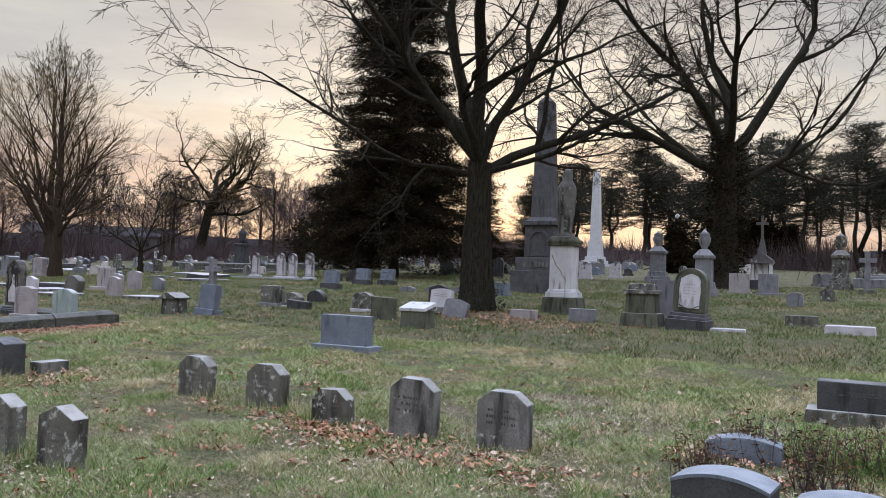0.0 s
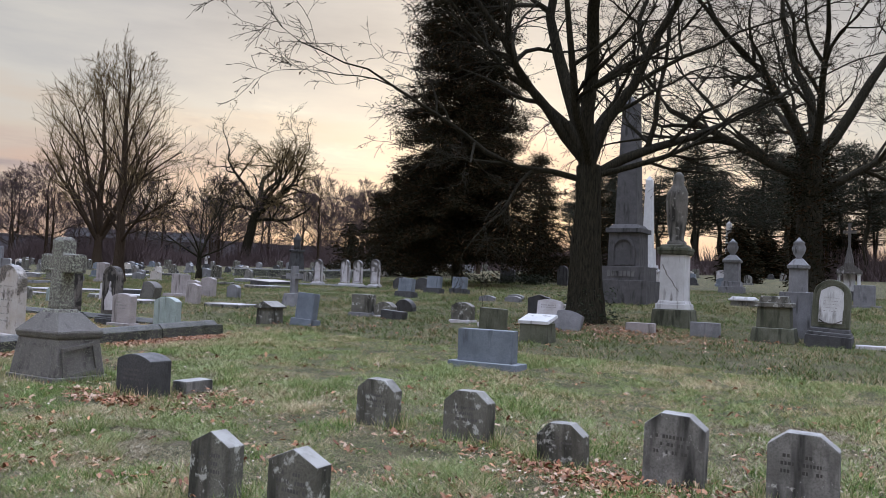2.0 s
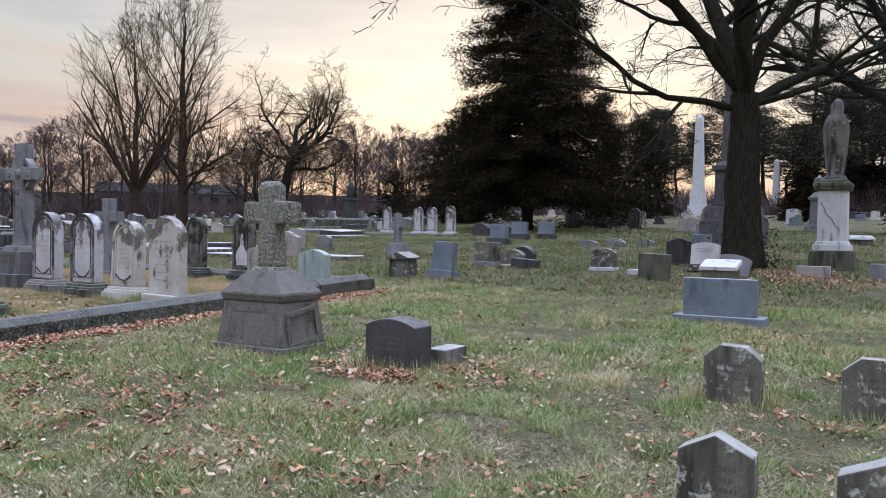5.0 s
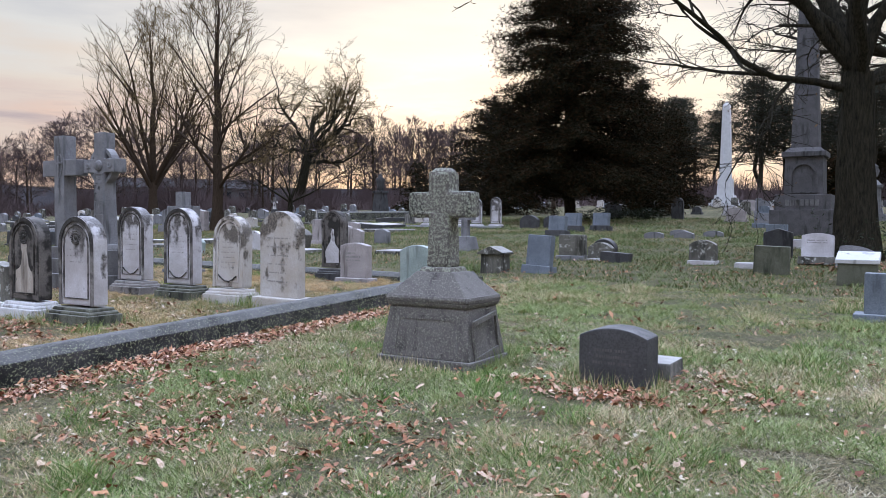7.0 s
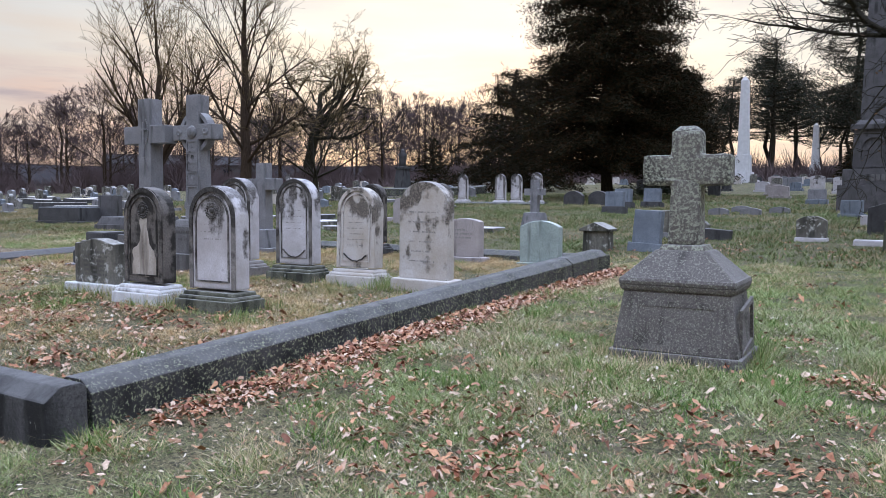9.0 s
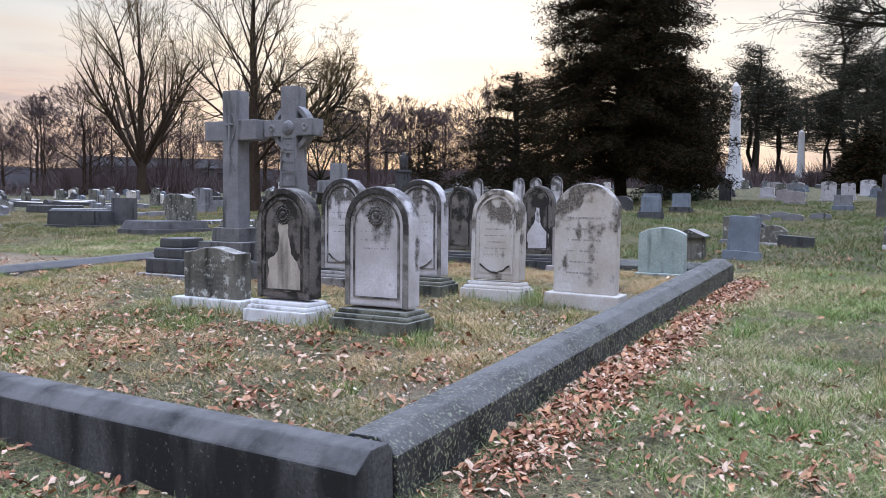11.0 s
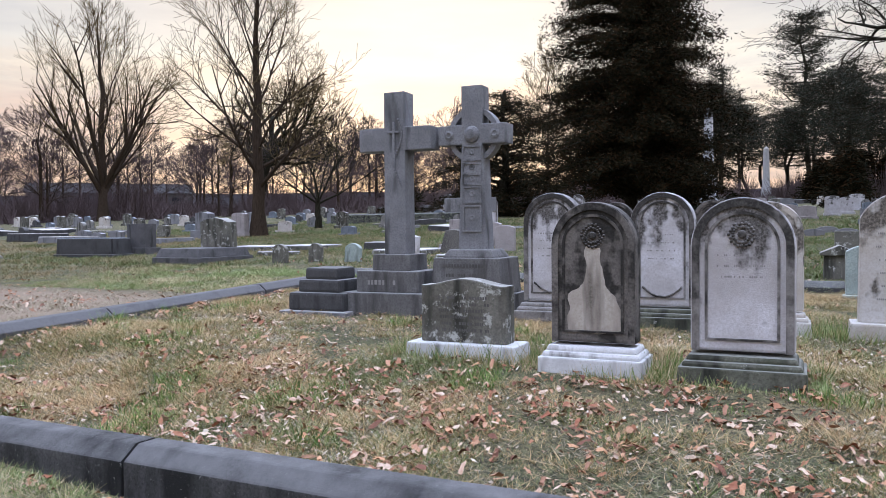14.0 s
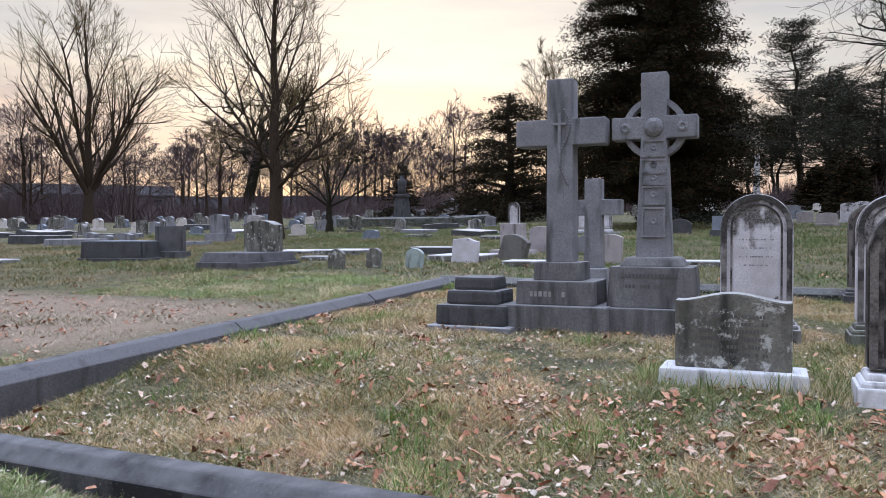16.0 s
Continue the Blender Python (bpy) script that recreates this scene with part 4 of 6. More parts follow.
headstone(0.2, 9.3, 1.1, 0.28, 0.3, flat_top(1.1, 0.3), DARK_STONE, "wide dark granite headstone with pale lettering", base=(1.35, 0.46, 0.13), base_material=OLD_GREY, script=2, pale=True, seed=15)

# ---- stones on the lawn beyond ----
mid = "scattered headstones on the lawn"
vault_urn(-7.05, 20.5)
headstone(-7.2, 18.0, 0.66, 0.26, 0.2, flat_top(0.66, 0.26), PINK, "low pinkish stone slab marker", mid)
headstone(-5.87, 18.5, 0.64, 0.36, 0.2, flat_top(0.64, 0.36), GRANITE, "low grey stone slab marker", mid)
t = thing("pedestal", -4.42, 18.5, "mossy stone pedestal with a stepped cap", "monument", sink=0.05)
part("base", block(0.92, 0.8, 0.36, 0, 0.9, 0.03), MOSSY, t)
part("die", block(0.68, 0.6, 0.45, 0.355, 0.95, 0.02), MOSSY, t)
part("cap", merge(block(0.76, 0.68, 0.1, 0.8, 1.0, 0.02), block(0.6, 0.52, 0.14, 0.9, 0.9, 0.02)), OLD_GREY, t)
headstone(-4.1, 19.5, 0.7, 1.1, 0.16, flat_top(0.7, 1.1), GRANITE, "plain grey slab behind a mossy pedestal", mid)
t = arched_tablet(-3.36, 18.5, 0.72, 1.36, 0.34, MOSSY, DARK_STONE, "mossy arched headstone with a white scrolled panel", "swag", 5, panel=MARBLE_CLEAN, plinth=0.36, seed=20, lean=(0, 3))
ledger(-2.5, 18.4, 0.75, 0.35, 0.09, MARBLE, "fallen marble slab flat in the grass", 4)
ledger(-0.1, 19.3, 1.0, 0.5, 0.2, MARBLE, "white marble slab lying in the grass", -3)
headstone(-1.13, 20.5, 0.72, 0.3, 0.2, flat_top(0.72, 0.3), OLD_GREY, "low dark stone slab marker", mid)
headstone(-1.7, 27.6, 0.5, 0.55, 0.15, gabled(0.5, 0.55, 0.1), GRANITE, "small tilted grey headstone", mid, lean=(0, -6))
headstone(-4.4, 35.5, 0.8, 0.78, 0.3, flat_top(0.8, 0.78), PINK, "square pinkish granite headstone", mid, base=(1.0, 0.45, 0.08))
headstone(-3.2, 35.0, 0.76, 0.80, 0.3, flat_top(0.76, 0.8), GRANITE, "square grey granite headstone", mid, base=(1.2, 0.5, 0.08))
headstone(-0.9, 31.5, 0.5, 0.52, 0.2, arch(0.5, 0.52, 0.12), OLD_GREY, "small dark round-topped headstone", mid)
urn_pillar(-0.65, 42.2, 1.2, 2.8, "grey stone pedestal with an urn", OLD_GREY)
t = thing("granite_cross", 0.45, 39.4, "slender grey stone cross", "monument")
part("base", block(0.7, 0.5, 0.2, 0, 0.9, 0.02), OLD_GREY, t)
part("cross", slab(cross_outline(1.7, 0.7, 0.26, 1.2, 0.2, 0.22), 0.2, 0, 0.195, 0.01), GRANITE, t)
urn_pillar(-5.3, 32.2, 1.0, 2.7, "grey marble pedestal with a stepped cap and urn", GRANITE)
urn_pillar(-9.6, 43.5, 1.2, 2.9, "weathered grey pedestal with a carved finial", GRANITE)
# canopied monument with a cross finial
t = thing("canopy_monument", -4.0, 40.5, "white marble canopied shrine topped by a small cross", "monument", sink=0.05)
part("base", block(1.3, 1.2, 0.5, 0, 0.95, 0.03), DARK_STONE, t)
for sx in (-1, 1):
    for sy in (-1, 1):
        part("column", turned([(0.1, 0.49), (0.07, 0.55), (0.06, 1.2), (0.1, 1.3)], 12, sx * 0.4, sy * 0.35), MARBLE_CLEAN, t)
part("figure_panel", slab(arch(0.5, 1.0), 0.3, 0, 0.49), MARBLE_CLEAN, t)
part("gabled_roof", merge(slab(gabled(1.05, 0.55, 0.4), 0.95, 0, 1.29), block(0.4, 0.4, 0.9, 1.75, 0.2, 0.01)), MARBLE, t)
part("finial_cross", slab(cross_outline(1.0, 0.55, 0.12, 0.55, 0.13), 0.1, 0, 2.6), MARBLE, t)

obelisk(-13.3, 85.3, 2.2, 3.7, MARBLE_FAR, "short white obelisk on a broad stepped pedestal", die=False)
curb_run("plot_curb", -16.8, 81.3, -8.6, 85.9, 0.4, 0.4, "long grey raised plot wall below the pines", 3.2, material=DARK_GRANITE)
t = thing("box_tomb", -7.11, 31.48, "low box tomb with a white rounded lid", "tomb", mid)
part("chest", block(0.86, 0.6, 0.24, 0, 0.97, 0.02), OLD_PALE, t)
part("lid", merge(block(1.0, 0.72, 0.07, 0.238, 1.0, 0.02), block(0.94, 0.66, 0.09, 0.305, 0.8, 0.035)), MARBLE_CLEAN, t, "white rounded marble lid")
obelisk(-10.9, 29.2, 2.0, 7.9, DARK_GRANITE, "tall grey granite obelisk on a panelled pedestal", lettered=True)
obelisk(-23.6, 78.2, 2.6, 10.0, MARBLE_FAR, "tall white marble obelisk on a stepped base", die=False)
obelisk(-19.4, 98.1, 2.2, 6.4, MARBLE_FAR, "slender white obelisk far up the slope", die=False)

t = thing("block_headstone", -14.72, 13.95, "dark house-shaped headstone with a pitched cap", "headstone", mid)
part("body", block(0.46, 0.42, 0.40, 0, 0.94, 0.012), OLD_GREY, t)
part("cap", slab(gabled(0.56, 0.16, 0.12), 0.5, 0, 0.395), OLD_GREY, t)
headstone(-13.92, 14.25, 0.5, 0.60, 0.2, flat_top(0.5, 0.6), BLUE_GRANITE, "blue-grey leaning slab headstone on a base", mid, base=(0.62, 0.36, 0.14), lean=(-5, 3))
headstone(-14.4, 17.2, 0.58, 0.48, 0.3, flat_top(0.58, 0.48), OLD_GREY, "dark square headstone on a pale base", mid, base=(0.7, 0.42, 0.1), base_material=GRANITE)
headstone(-13.75, 17.3, 0.56, 0.36, 0.25, arch(0.56, 0.36, 0.13), OLD_GREY, "low dark round-topped headstone on a pale edge", mid, base=(0.66, 0.36, 0.05), base_material=MARBLE)
headstone(-14.35, 19.2, 0.6, 0.42, 0.22, arch(0.6, 0.42, 0.2), DARK_STONE, "dark curved headstone tilted in the grass", mid, lean=(8, 6))
headstone(-13.3, 17.0, 0.66, 0.26, 0.26, flat_top(0.66, 0.26), DARK_STONE, "low dark stone marker block", mid, lean=(0, 4))
headstone(-9.9, 15.85, 0.62, 0.58, 0.18, flat_top(0.62, 0.58), MOSSY, "green mossy slab headstone", mid, lean=(1, 2))
t = thing("block_headstone", -8.4, 14.85, "mossy block headstone with a sloped white top", "headstone", mid)
part("body", block(0.6, 0.5, 0.42, 0, 0.95, 0.015), MOSSY, t)
bm = block(0.66, 0.54, 0.07, 0.0, 0.97, 0.01)
part("sloped_top", bm, MARBLE_CLEAN, t, "tilted white marble top").matrix_basis = pose(0, 0, 0.46, 14)
headstone(-9.3, 17.6, 0.6, 0.5, 0.16, arch(0.6, 0.5, 0.05), MARBLE, "pale headstone tilted back near the tree", mid, base=(0.7, 0.4, 0.12), base_material=OLD_GREY, lean=(-10, 0), script=2, seed=31)
headstone(-8.62, 17.0, 0.62, 0.50, 0.15, arch(0.62, 0.5, 0.06), GRANITE, "grey headstone leaning against the tree's roots", mid, lean=(-12, 10))
headstone(-10.3, 19.4, 0.62, 0.72, 0.14, gabled(0.62, 0.72, 0.1), DARK_STONE, "dark slate gabled headstone", mid)
headstone(-11.5, 17.4, 0.56, 0.44, 0.22, arch(0.56, 0.44, 0.1), OLD_GREY, "dark streaked headstone with a white low front stone", mid, base=(0.6, 0.42, 0.08), base_material=MARBLE)
ledger(-10.45, 16.8, 0.55, 0.3, 0.15, MARBLE, "small white marble footstone")
headstone(-10.5, 22.6, 0.8, 0.3, 0.3, flat_top(0.8, 0.3), MARBLE, "pale low block near the tree", mid)
headstone(-11.3, 26.0, 0.6, 0.4, 0.3, flat_top(0.6, 0.4), BLUE_GRANITE, "blue-grey block headstone with a white top", mid, base=(0.75, 0.45, 0.1))
headstone(-18.2, 18.7, 0.4, 0.3, 0.25, flat_top(0.4, 0.3), GRANITE, "small grey headstone stump", mid)
t = thing("granite_cross", -18.15, 18.75, "small grey stone cross on a tapered base", "monument")
part("base", block(0.62, 0.5, 0.4, 0, 0.75, 0.02), GRANITE, t)
part("cross", slab(cross_outline(0.85, 0.55, 0.2, 0.45, 0.17), 0.16, 0, 0.395), GRANITE, t)
for x, y in ((-15.0, 25.7), (-14.1, 26.0), (-14.6, 27.3), (-13.4, 27.0)):
    headstone(x, y, 0.62, 0.26, 0.2, arch(0.62, 0.26, 0.07), GRANITE, "low pale curved marker", "low curved markers up the lawn")
for x, y, w in ((-18.2, 25.2, 0.6), (-19.05, 28.7, 0.62), (-18.1, 29.2, 0.62)):
    headstone(x, y, w, 0.5, 0.26, flat_top(w, 0.5), BLUE_GRANITE, "blue-grey slant headstone on a dark base", "blue-grey slant headstones", base=(w * 1.25, 0.5, 0.22), base_material=DARK_STONE, lean=(-6, 0))
for x, y in ((-21.5, 30.0), (-20.6, 30.4)):
    headstone(x, y, 0.8, 0.62, 0.26, arch(0.8, 0.62, 0.2), DARK_STONE, "dark polished curved headstone", "dark curved headstones")
headstone(-13.0, 34.0, 0.66, 0.4, 0.3, flat_top(0.66, 0.4), GRANITE, "grey granite headstone on a blue base", mid, base=(0.8, 0.5, 0.2), base_material=BLUE_GRANITE)
headstone(-18.7, 42.6, 0.62, 1.2, 0.2, arch(0.62, 1.2, 0.25), DARK_STONE, "tall dark slab headstone at the hedge's end", mid)
headstone(-22.6, 43.5, 0.95, 0.9, 0.2, arch(0.95, 0.9, 0.12), DARK_STONE, "dark headstone behind the hedge", mid)
for x, y, w, h in ((-16.0, 44.0, 0.8, 0.5), (-15.2, 40.0, 0.9, 0.5), (-14.0, 44.5, 0.7, 0.9), (-17.5, 50.0, 0.8, 0.5), (-13.2, 48.0, 0.7, 0.8), (-16.4, 55.0, 1.0, 0.7), (-12.3, 56.0, 0.9, 0.9), (-18.2, 60.0, 0.9, 0.7)):
    headstone(x, y, w, h, 0.25, arch(w, h, 0.08), (GRANITE, MARBLE, PINK)[int(x * 7) % 3], "granite headstone up the slope", "headstones up the slope", base=(w * 1.2, 0.45, 0.12))
# rows of arched tablets by the evergreen
for x, y, h in ((-27.3, 31.2, 1.25), (-25.0, 30.4, 1.25), (-24.2, 30.3, 1.25), (-23.4, 30.6, 1.3)):
    arched_tablet(x, y, 0.5, h, 0.12, MARBLE, MARBLE, "grey-streaked arched marble headstone", "", 3, plinth=0.16, seed=int(-x * 3))
curb_run("plot_curb", -27.8, 29.7, -22.6, 29.7, 0.3, 0.12, "pale low curb before a row of arched headstones", 2.6)
headstone(-38.5, 51.5, 1.0, 1.2, 0.5, gabled(1.0, 1.2, 0.2), MARBLE, "pale gabled headstone on a stepped base", mid, base=(1.4, 0.9, 0.4))
# dark long plot curb with a bronze-dark figure on a pedestal
curb_run("plot_curb", -39.8, 38.2, -33.0, 38.2, 0.4, 0.55, "long dark raised plot wall", 3.4)
curb_run("plot_curb", -33.0, 38.4, -33.0, 44.0, 0.4, 0.55, "dark raised plot wall", 3.0)
t = thing("statue_monument", -37.3, 41.2, "dark weathered statue on a tapering pedestal", "monument")
part("pedestal", merge(block(1.0, 1.0, 0.5, 0, 0.95, 0.03), block(0.8, 0.8, 1.2, 0.49, 0.75, 0.03), block(0.75, 0.75, 0.15, 1.68, 1.0, 0.03)), DARK_STONE, t)
t2 = thing("statue", -37.3, 41.2, "dark stone statue worn smooth", "statue")
t2.matrix_basis = pose(-37.3, 41.2, ground_z(-37.3, 41.2) + 1.79)
part("figure", turned([(0.24, 0), (0.22, 0.3), (0.26, 0.6), (0.3, 0.78), (0.14, 0.9), (0.13, 1.0), (0.05, 1.12)], 14), DARK_STONE, t2, "", True)

# ---- left of the plot ----
left = "graves beyond the dirt track"
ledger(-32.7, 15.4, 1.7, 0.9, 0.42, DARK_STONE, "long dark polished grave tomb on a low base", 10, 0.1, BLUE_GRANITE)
headstone(-31.9, 16.3, 0.68, 0.66, 0.4, flat_top(0.68, 0.66), DARK_GRANITE, "dark blue-grey square headstone on a wide base", left, base=(0.85, 0.6, 0.18))
t = thing("tomb", -27.9, 14.3, "dark low tomb base with an upright headstone", "tomb", left)
part("base", block(1.35, 1.9, 0.16, 0, 0.99, 0.02), DARK_GRANITE, t)
part("body", block(1.25, 1.8, 0.2, 0.158, 0.9, 0.02), DARK_GRANITE, t)
part("headstone", slab(arch(0.8, 0.70, 0.1), 0.35, 0.5, 0.352), OLD_GREY, t, "dark streaked headstone")
for x, y, w, h, mt in ((-25.6, 14.1, 0.36, 0.46, OLD_GREY), (-24.95, 14.5, 0.32, 0.46, OLD_GREY), (-24.15, 14.75, 0.38, 0.44, TEAL)):
    headstone(x, y, w, h, 0.12, arch(w, h, 0.1), mt, "small worn round-topped headstone", left, lean=(0, random.Random(x).uniform(-4, 4)))
headstone(-23.65, 16.3, 0.6, 0.58, 0.15, serpentine(0.6, 0.58, 0.06), MARBLE, "broad headstone streaked black and white", left, lean=(0, 5))
ledger(-25.4, 18.6, 1.1, 0.8, 0.2, DARK_STONE, "dark grave slab with a pale top", 8, 0, MARBLE)
headstone(-23.4, 19.0, 0.6, 0.66, 0.3, flat_top(0.6, 0.66), PINK, "pale pinkish headstone on a sloped base", left, base=(1.1, 0.6, 0.1))
headstone(-21.9, 18.2, 0.5, 0.68, 0.16, arch(0.5, 0.68, 0.06), PINK, "pale upright granite headstone", left)
headstone(-20.6, 17.0, 0.5, 0.66, 0.16, arch(0.5, 0.66, 0.06), PINK, "pinkish headstone with a sloped top", left, lean=(0, 3))
headstone(-22.9, 19.8, 0.6, 0.7, 0.16, arch(0.6, 0.7, 0.06), PINK, "pale headstone with a curved top", left)
headstone(-21.7, 19.8, 0.5, 0.5, 0.18, arch(0.5, 0.5, 0.1), GRANITE, "small grey granite headstone", left)
headstone(-22.9, 17.3, 0.6, 0.62, 0.3, arch(0.6, 0.62, 0.1), BROWNSTONE, "brown sandstone leaning headstone", left, lean=(0, 16))
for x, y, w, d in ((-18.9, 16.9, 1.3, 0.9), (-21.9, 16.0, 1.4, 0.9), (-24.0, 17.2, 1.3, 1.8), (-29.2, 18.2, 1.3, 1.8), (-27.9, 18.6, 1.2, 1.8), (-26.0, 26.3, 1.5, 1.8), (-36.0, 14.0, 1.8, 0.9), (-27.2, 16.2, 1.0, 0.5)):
    ledger(x, y, w, d, 0.12, OLD_GREY, "flat grave slab with a pale top", 5, 0, MARBLE)
headstone(-36.5, 24.0, 0.6, 0.72, 0.45, arch(0.6, 0.72, 0.06), GRANITE, "grey headstone on a double base", left, base=(0.9, 0.7, 0.3))
headstone(-35.6, 25.0, 0.62, 0.8, 0.3, arch(0.62, 0.8, 0.05), PINK, "reddish granite headstone by the tree", left, base=(0.8, 0.45, 0.15))
for x, y, w, h in ((-41.8, 22.9, 0.55, 0.44), (-41.0, 22.9, 0.54, 0.34), (-40.1, 23.0, 0.6, 0.4), (-40.0, 28.5, 0.9, 0.4), (-43.0, 26.0, 1.6, 0.3), (-38.0, 29.0, 0.7, 0.4)):
    headstone(x, y, w, h, 0.25, arch(w, h, 0.05), GRANITE, "low grey headstone beyond the track", left)
t = thing("small_cross", -52.0, 47.0, "small pale celtic cross on a dark shaft", "monument")
part("base", block(0.6, 0.5, 0.6, 0, 0.6, 0.02), DARK_STONE, t)
part("cross", slab(cross_outline(0.95, 0.6, 0.22, 0.5, 0.2), 0.15, 0, 0.59), MARBLE, t)
# white slab tombs up the slope to the right
for k in range(18):
    x, y = 0.6 + 1.9 * (k % 6) + 0.4 * (k // 6), 47.0 + 5.0 * (k // 6)
    ledger(x, y, 1.5, 2.0, 0.45, GRANITE, "low stone tomb with a white top", 0, 0, MARBLE_CLEAN)
# low buildings beyond the trees
t = thing("building", -126.0, 101.0, "long low grey building seen through the trees", "building", turn=48)
part("wall", block(26, 9, 3.6, 0, 1.0, 0.05), plain("grey_render", (0.13, 0.125, 0.13), 0.8, (0.10, 0.10, 0.105)), t)
part("roof", block(27, 10, 1.9, 3.6, 0.99, 0.05, topd=0.06), plain("grey_roof", (0.06, 0.058, 0.062), 0.95), t)
for k in range(8):
    part("window", block(1.6, 0.12, 1.3, 1.6, 1.0, 0.02, -10.5 + 3 * k, -4.52), plain("dark_glazing", (0.03, 0.035, 0.045), 0.2), t)
# distant rows of headstones
far = "distant rows of headstones"
rng = random.Random(11)
shapes = []
for k in range(6):
    w, h = rng.uniform(0.45, 0.8), rng.uniform(0.35, 0.75)
    shapes.append(headstone(-60 - k * 1.6, 38 + k, w, h, 0.25, arch(w, h, rng.choice((0.05, 0.1, 0.2))), (GRANITE, OLD_GREY, OLD_PALE, BLUE_GRANITE, DARK_STONE, MARBLE_TAN)[k], "distant headstone in " + ("grey granite", "dark old stone", "pale weathered stone", "blue granite", "dark stone", "pale marble")[k], far, base=(w * 1.25, 0.5, 0.14)))
for k in range(120):
    a = radians(rng.uniform(-2, 66))
    r = rng.uniform(52, 86)
    x, y = -9 - r * math.sin(a), r * math.cos(a)
    if (x + 22) ** 2 + (y - 37) ** 2 < 120:
        continue
    copy_thing(shapes[k % 6], pose(x, y, ground_z(x, y) - 0.05, 0, 0, rng.uniform(-6, 6)))
for k in range(26):
    x, y = rng.uniform(-3, 14), rng.uniform(44, 70)
    copy_thing(shapes[k % 6], pose(x, y, ground_z(x, y) - 0.05, 0, 0, rng.uniform(-6, 6)))
# crowded graves beyond the track and the plot
slabs = [ledger(-38.0 - 3 * k, 20.5 + k, 1.0 + 0.2 * k, 1.9, 0.16 + 0.08 * k, (OLD_GREY, GRANITE, DARK_STONE)[k], "low grave slab with a pale top beyond the track", 5, 0.0, MARBLE_TAN) for k in range(3)]
taken = [o.matrix_basis.translation.xy.copy() for o in scene.objects if o.parent is None and o.type == "EMPTY"]
for k in range(300):
    a, r = radians(rng.uniform(26, 80)), rng.uniform(31, 62)
    at = Vector((-12 - r * math.sin(a), r * math.cos(a)))
    if (at.x + 22.6) ** 2 + (at.y - 37) ** 2 < 45 or at.y < 15 or min((q - at).length for q in taken) < 1.9:
        continue
    taken.append(at)
    o = copy_thing(slabs[k % 3] if k % 4 == 0 else shapes[rng.randrange(6)], pose(at.x, at.y, ground_z(at.x, at.y) - 0.05, rng.uniform(-3, 3), rng.uniform(-4, 4), rng.uniform(-8, 8)))
    o.scale = (0.9, 0.9, rng.uniform(0.6, 1.0))

# ---- trees ----
class Wood:
    """Collects tapered tubes into one mesh."""

    def __init__(self):
        self.v, self.f, self.tips = [], [], []

    def tube(self, pts, radii, sides, gnarl=0.0):
        n0 = len(self.v)
        for k, (p, r) in enumerate(zip(pts, radii)):
            d = (pts[min(k + 1, len(pts) - 1)] - pts[max(k - 1, 0)]).normalized()
            a = d.orthogonal().normalized()
            b = d.cross(a)
            for s in range(sides):
                t = 2 * math.pi * s / sides
                q = r
                if gnarl:
                    q = r * (1 + gnarl * (noise.noise((2.2 * math.cos(t), 2.2 * math.sin(t), 0.7 * p.z)) + 0.6 * noise.noise((7 * math.cos(t), 7 * math.sin(t), 1.6 * p.z))))
                self.v.append(p + (a * math.cos(t) + b * math.sin(t)) * q)
        for k in range(len(pts) - 1):
            for s in range(sides):
                i, j = n0 + k * sides + s, n0 + k * sides + (s + 1) % sides
                self.f.append((i, j, j + sides, i + sides))

    def object(self, name, material, parent):
        me = bpy.data.meshes.new(name)
        me.from_pydata([tuple(p) for p in self.v], [], self.f)
        me.polygons.foreach_set("use_smooth", [True] * len(self.f))
        me.materials.append(material)
        ob = new(name, me)
        ob.parent = parent
        return ob


def grow(big, small, rng, p, d, length, r, level, top, wild, rise_up, droop, kids, spread, shrink=0.62, rmin=0.008):
    """One branch and, from it, its side branches."""
    steps = 7 if level == 0 else 6 if level == 1 else 5 if level == 2 else 3
    pts, rad = [p.copy()], [r]
    q, w = p.copy(), d.normalized()
    for k in range(steps):
        w = (w + Vector((rng.gauss(0, 1), rng.gauss(0, 1), rng.gauss(0, 0.8))) * wild + Vector((0, 0, 1)) * (rise_up if level < 2 else -droop)).normalized()
        q = q + w * (length / steps)
        pts.append(q.copy())
        rad.append(max(rmin, r * (1 - 0.75 * (k + 1) / steps)))
    (big if level < 2 else small).tube(pts, rad, 7 if level < 2 else 4 if level == 2 else 3)
    if level >= top:
        small.tips.append(pts[-1])
        return
    n = kids[min(level, len(kids) - 1)]
    for k in range(n):
        s = rng.uniform(0.22, 1.0) if k else 1.0
        i = min(steps - 1, int(s * steps))
        at = pts[i].lerp(pts[i + 1], s * steps - i if s < 1 else 1.0)
        dirn = (pts[i + 1] - pts[i]).normalized()
        side = dirn.orthogonal().normalized()
        side.rotate(Matrix.Rotation(rng.uniform(0, 2 * math.pi), 3, dirn))
        side.z *= 0.7
        a = rng.gauss(spread, 0.18) * (0.5 if k == 0 else 1)
        nd = dirn * math.cos(a) + side * math.sin(a)
        grow(big, small, rng, at, nd, length * shrink * rng.uniform(0.75, 1.2) * (1.15 - 0.5 * s if k else 0.9), max(rmin, rad[i] * rng.uniform(0.5, 0.72)), level + 1, top, wild, rise_up, droop, kids, spread, shrink, rmin)


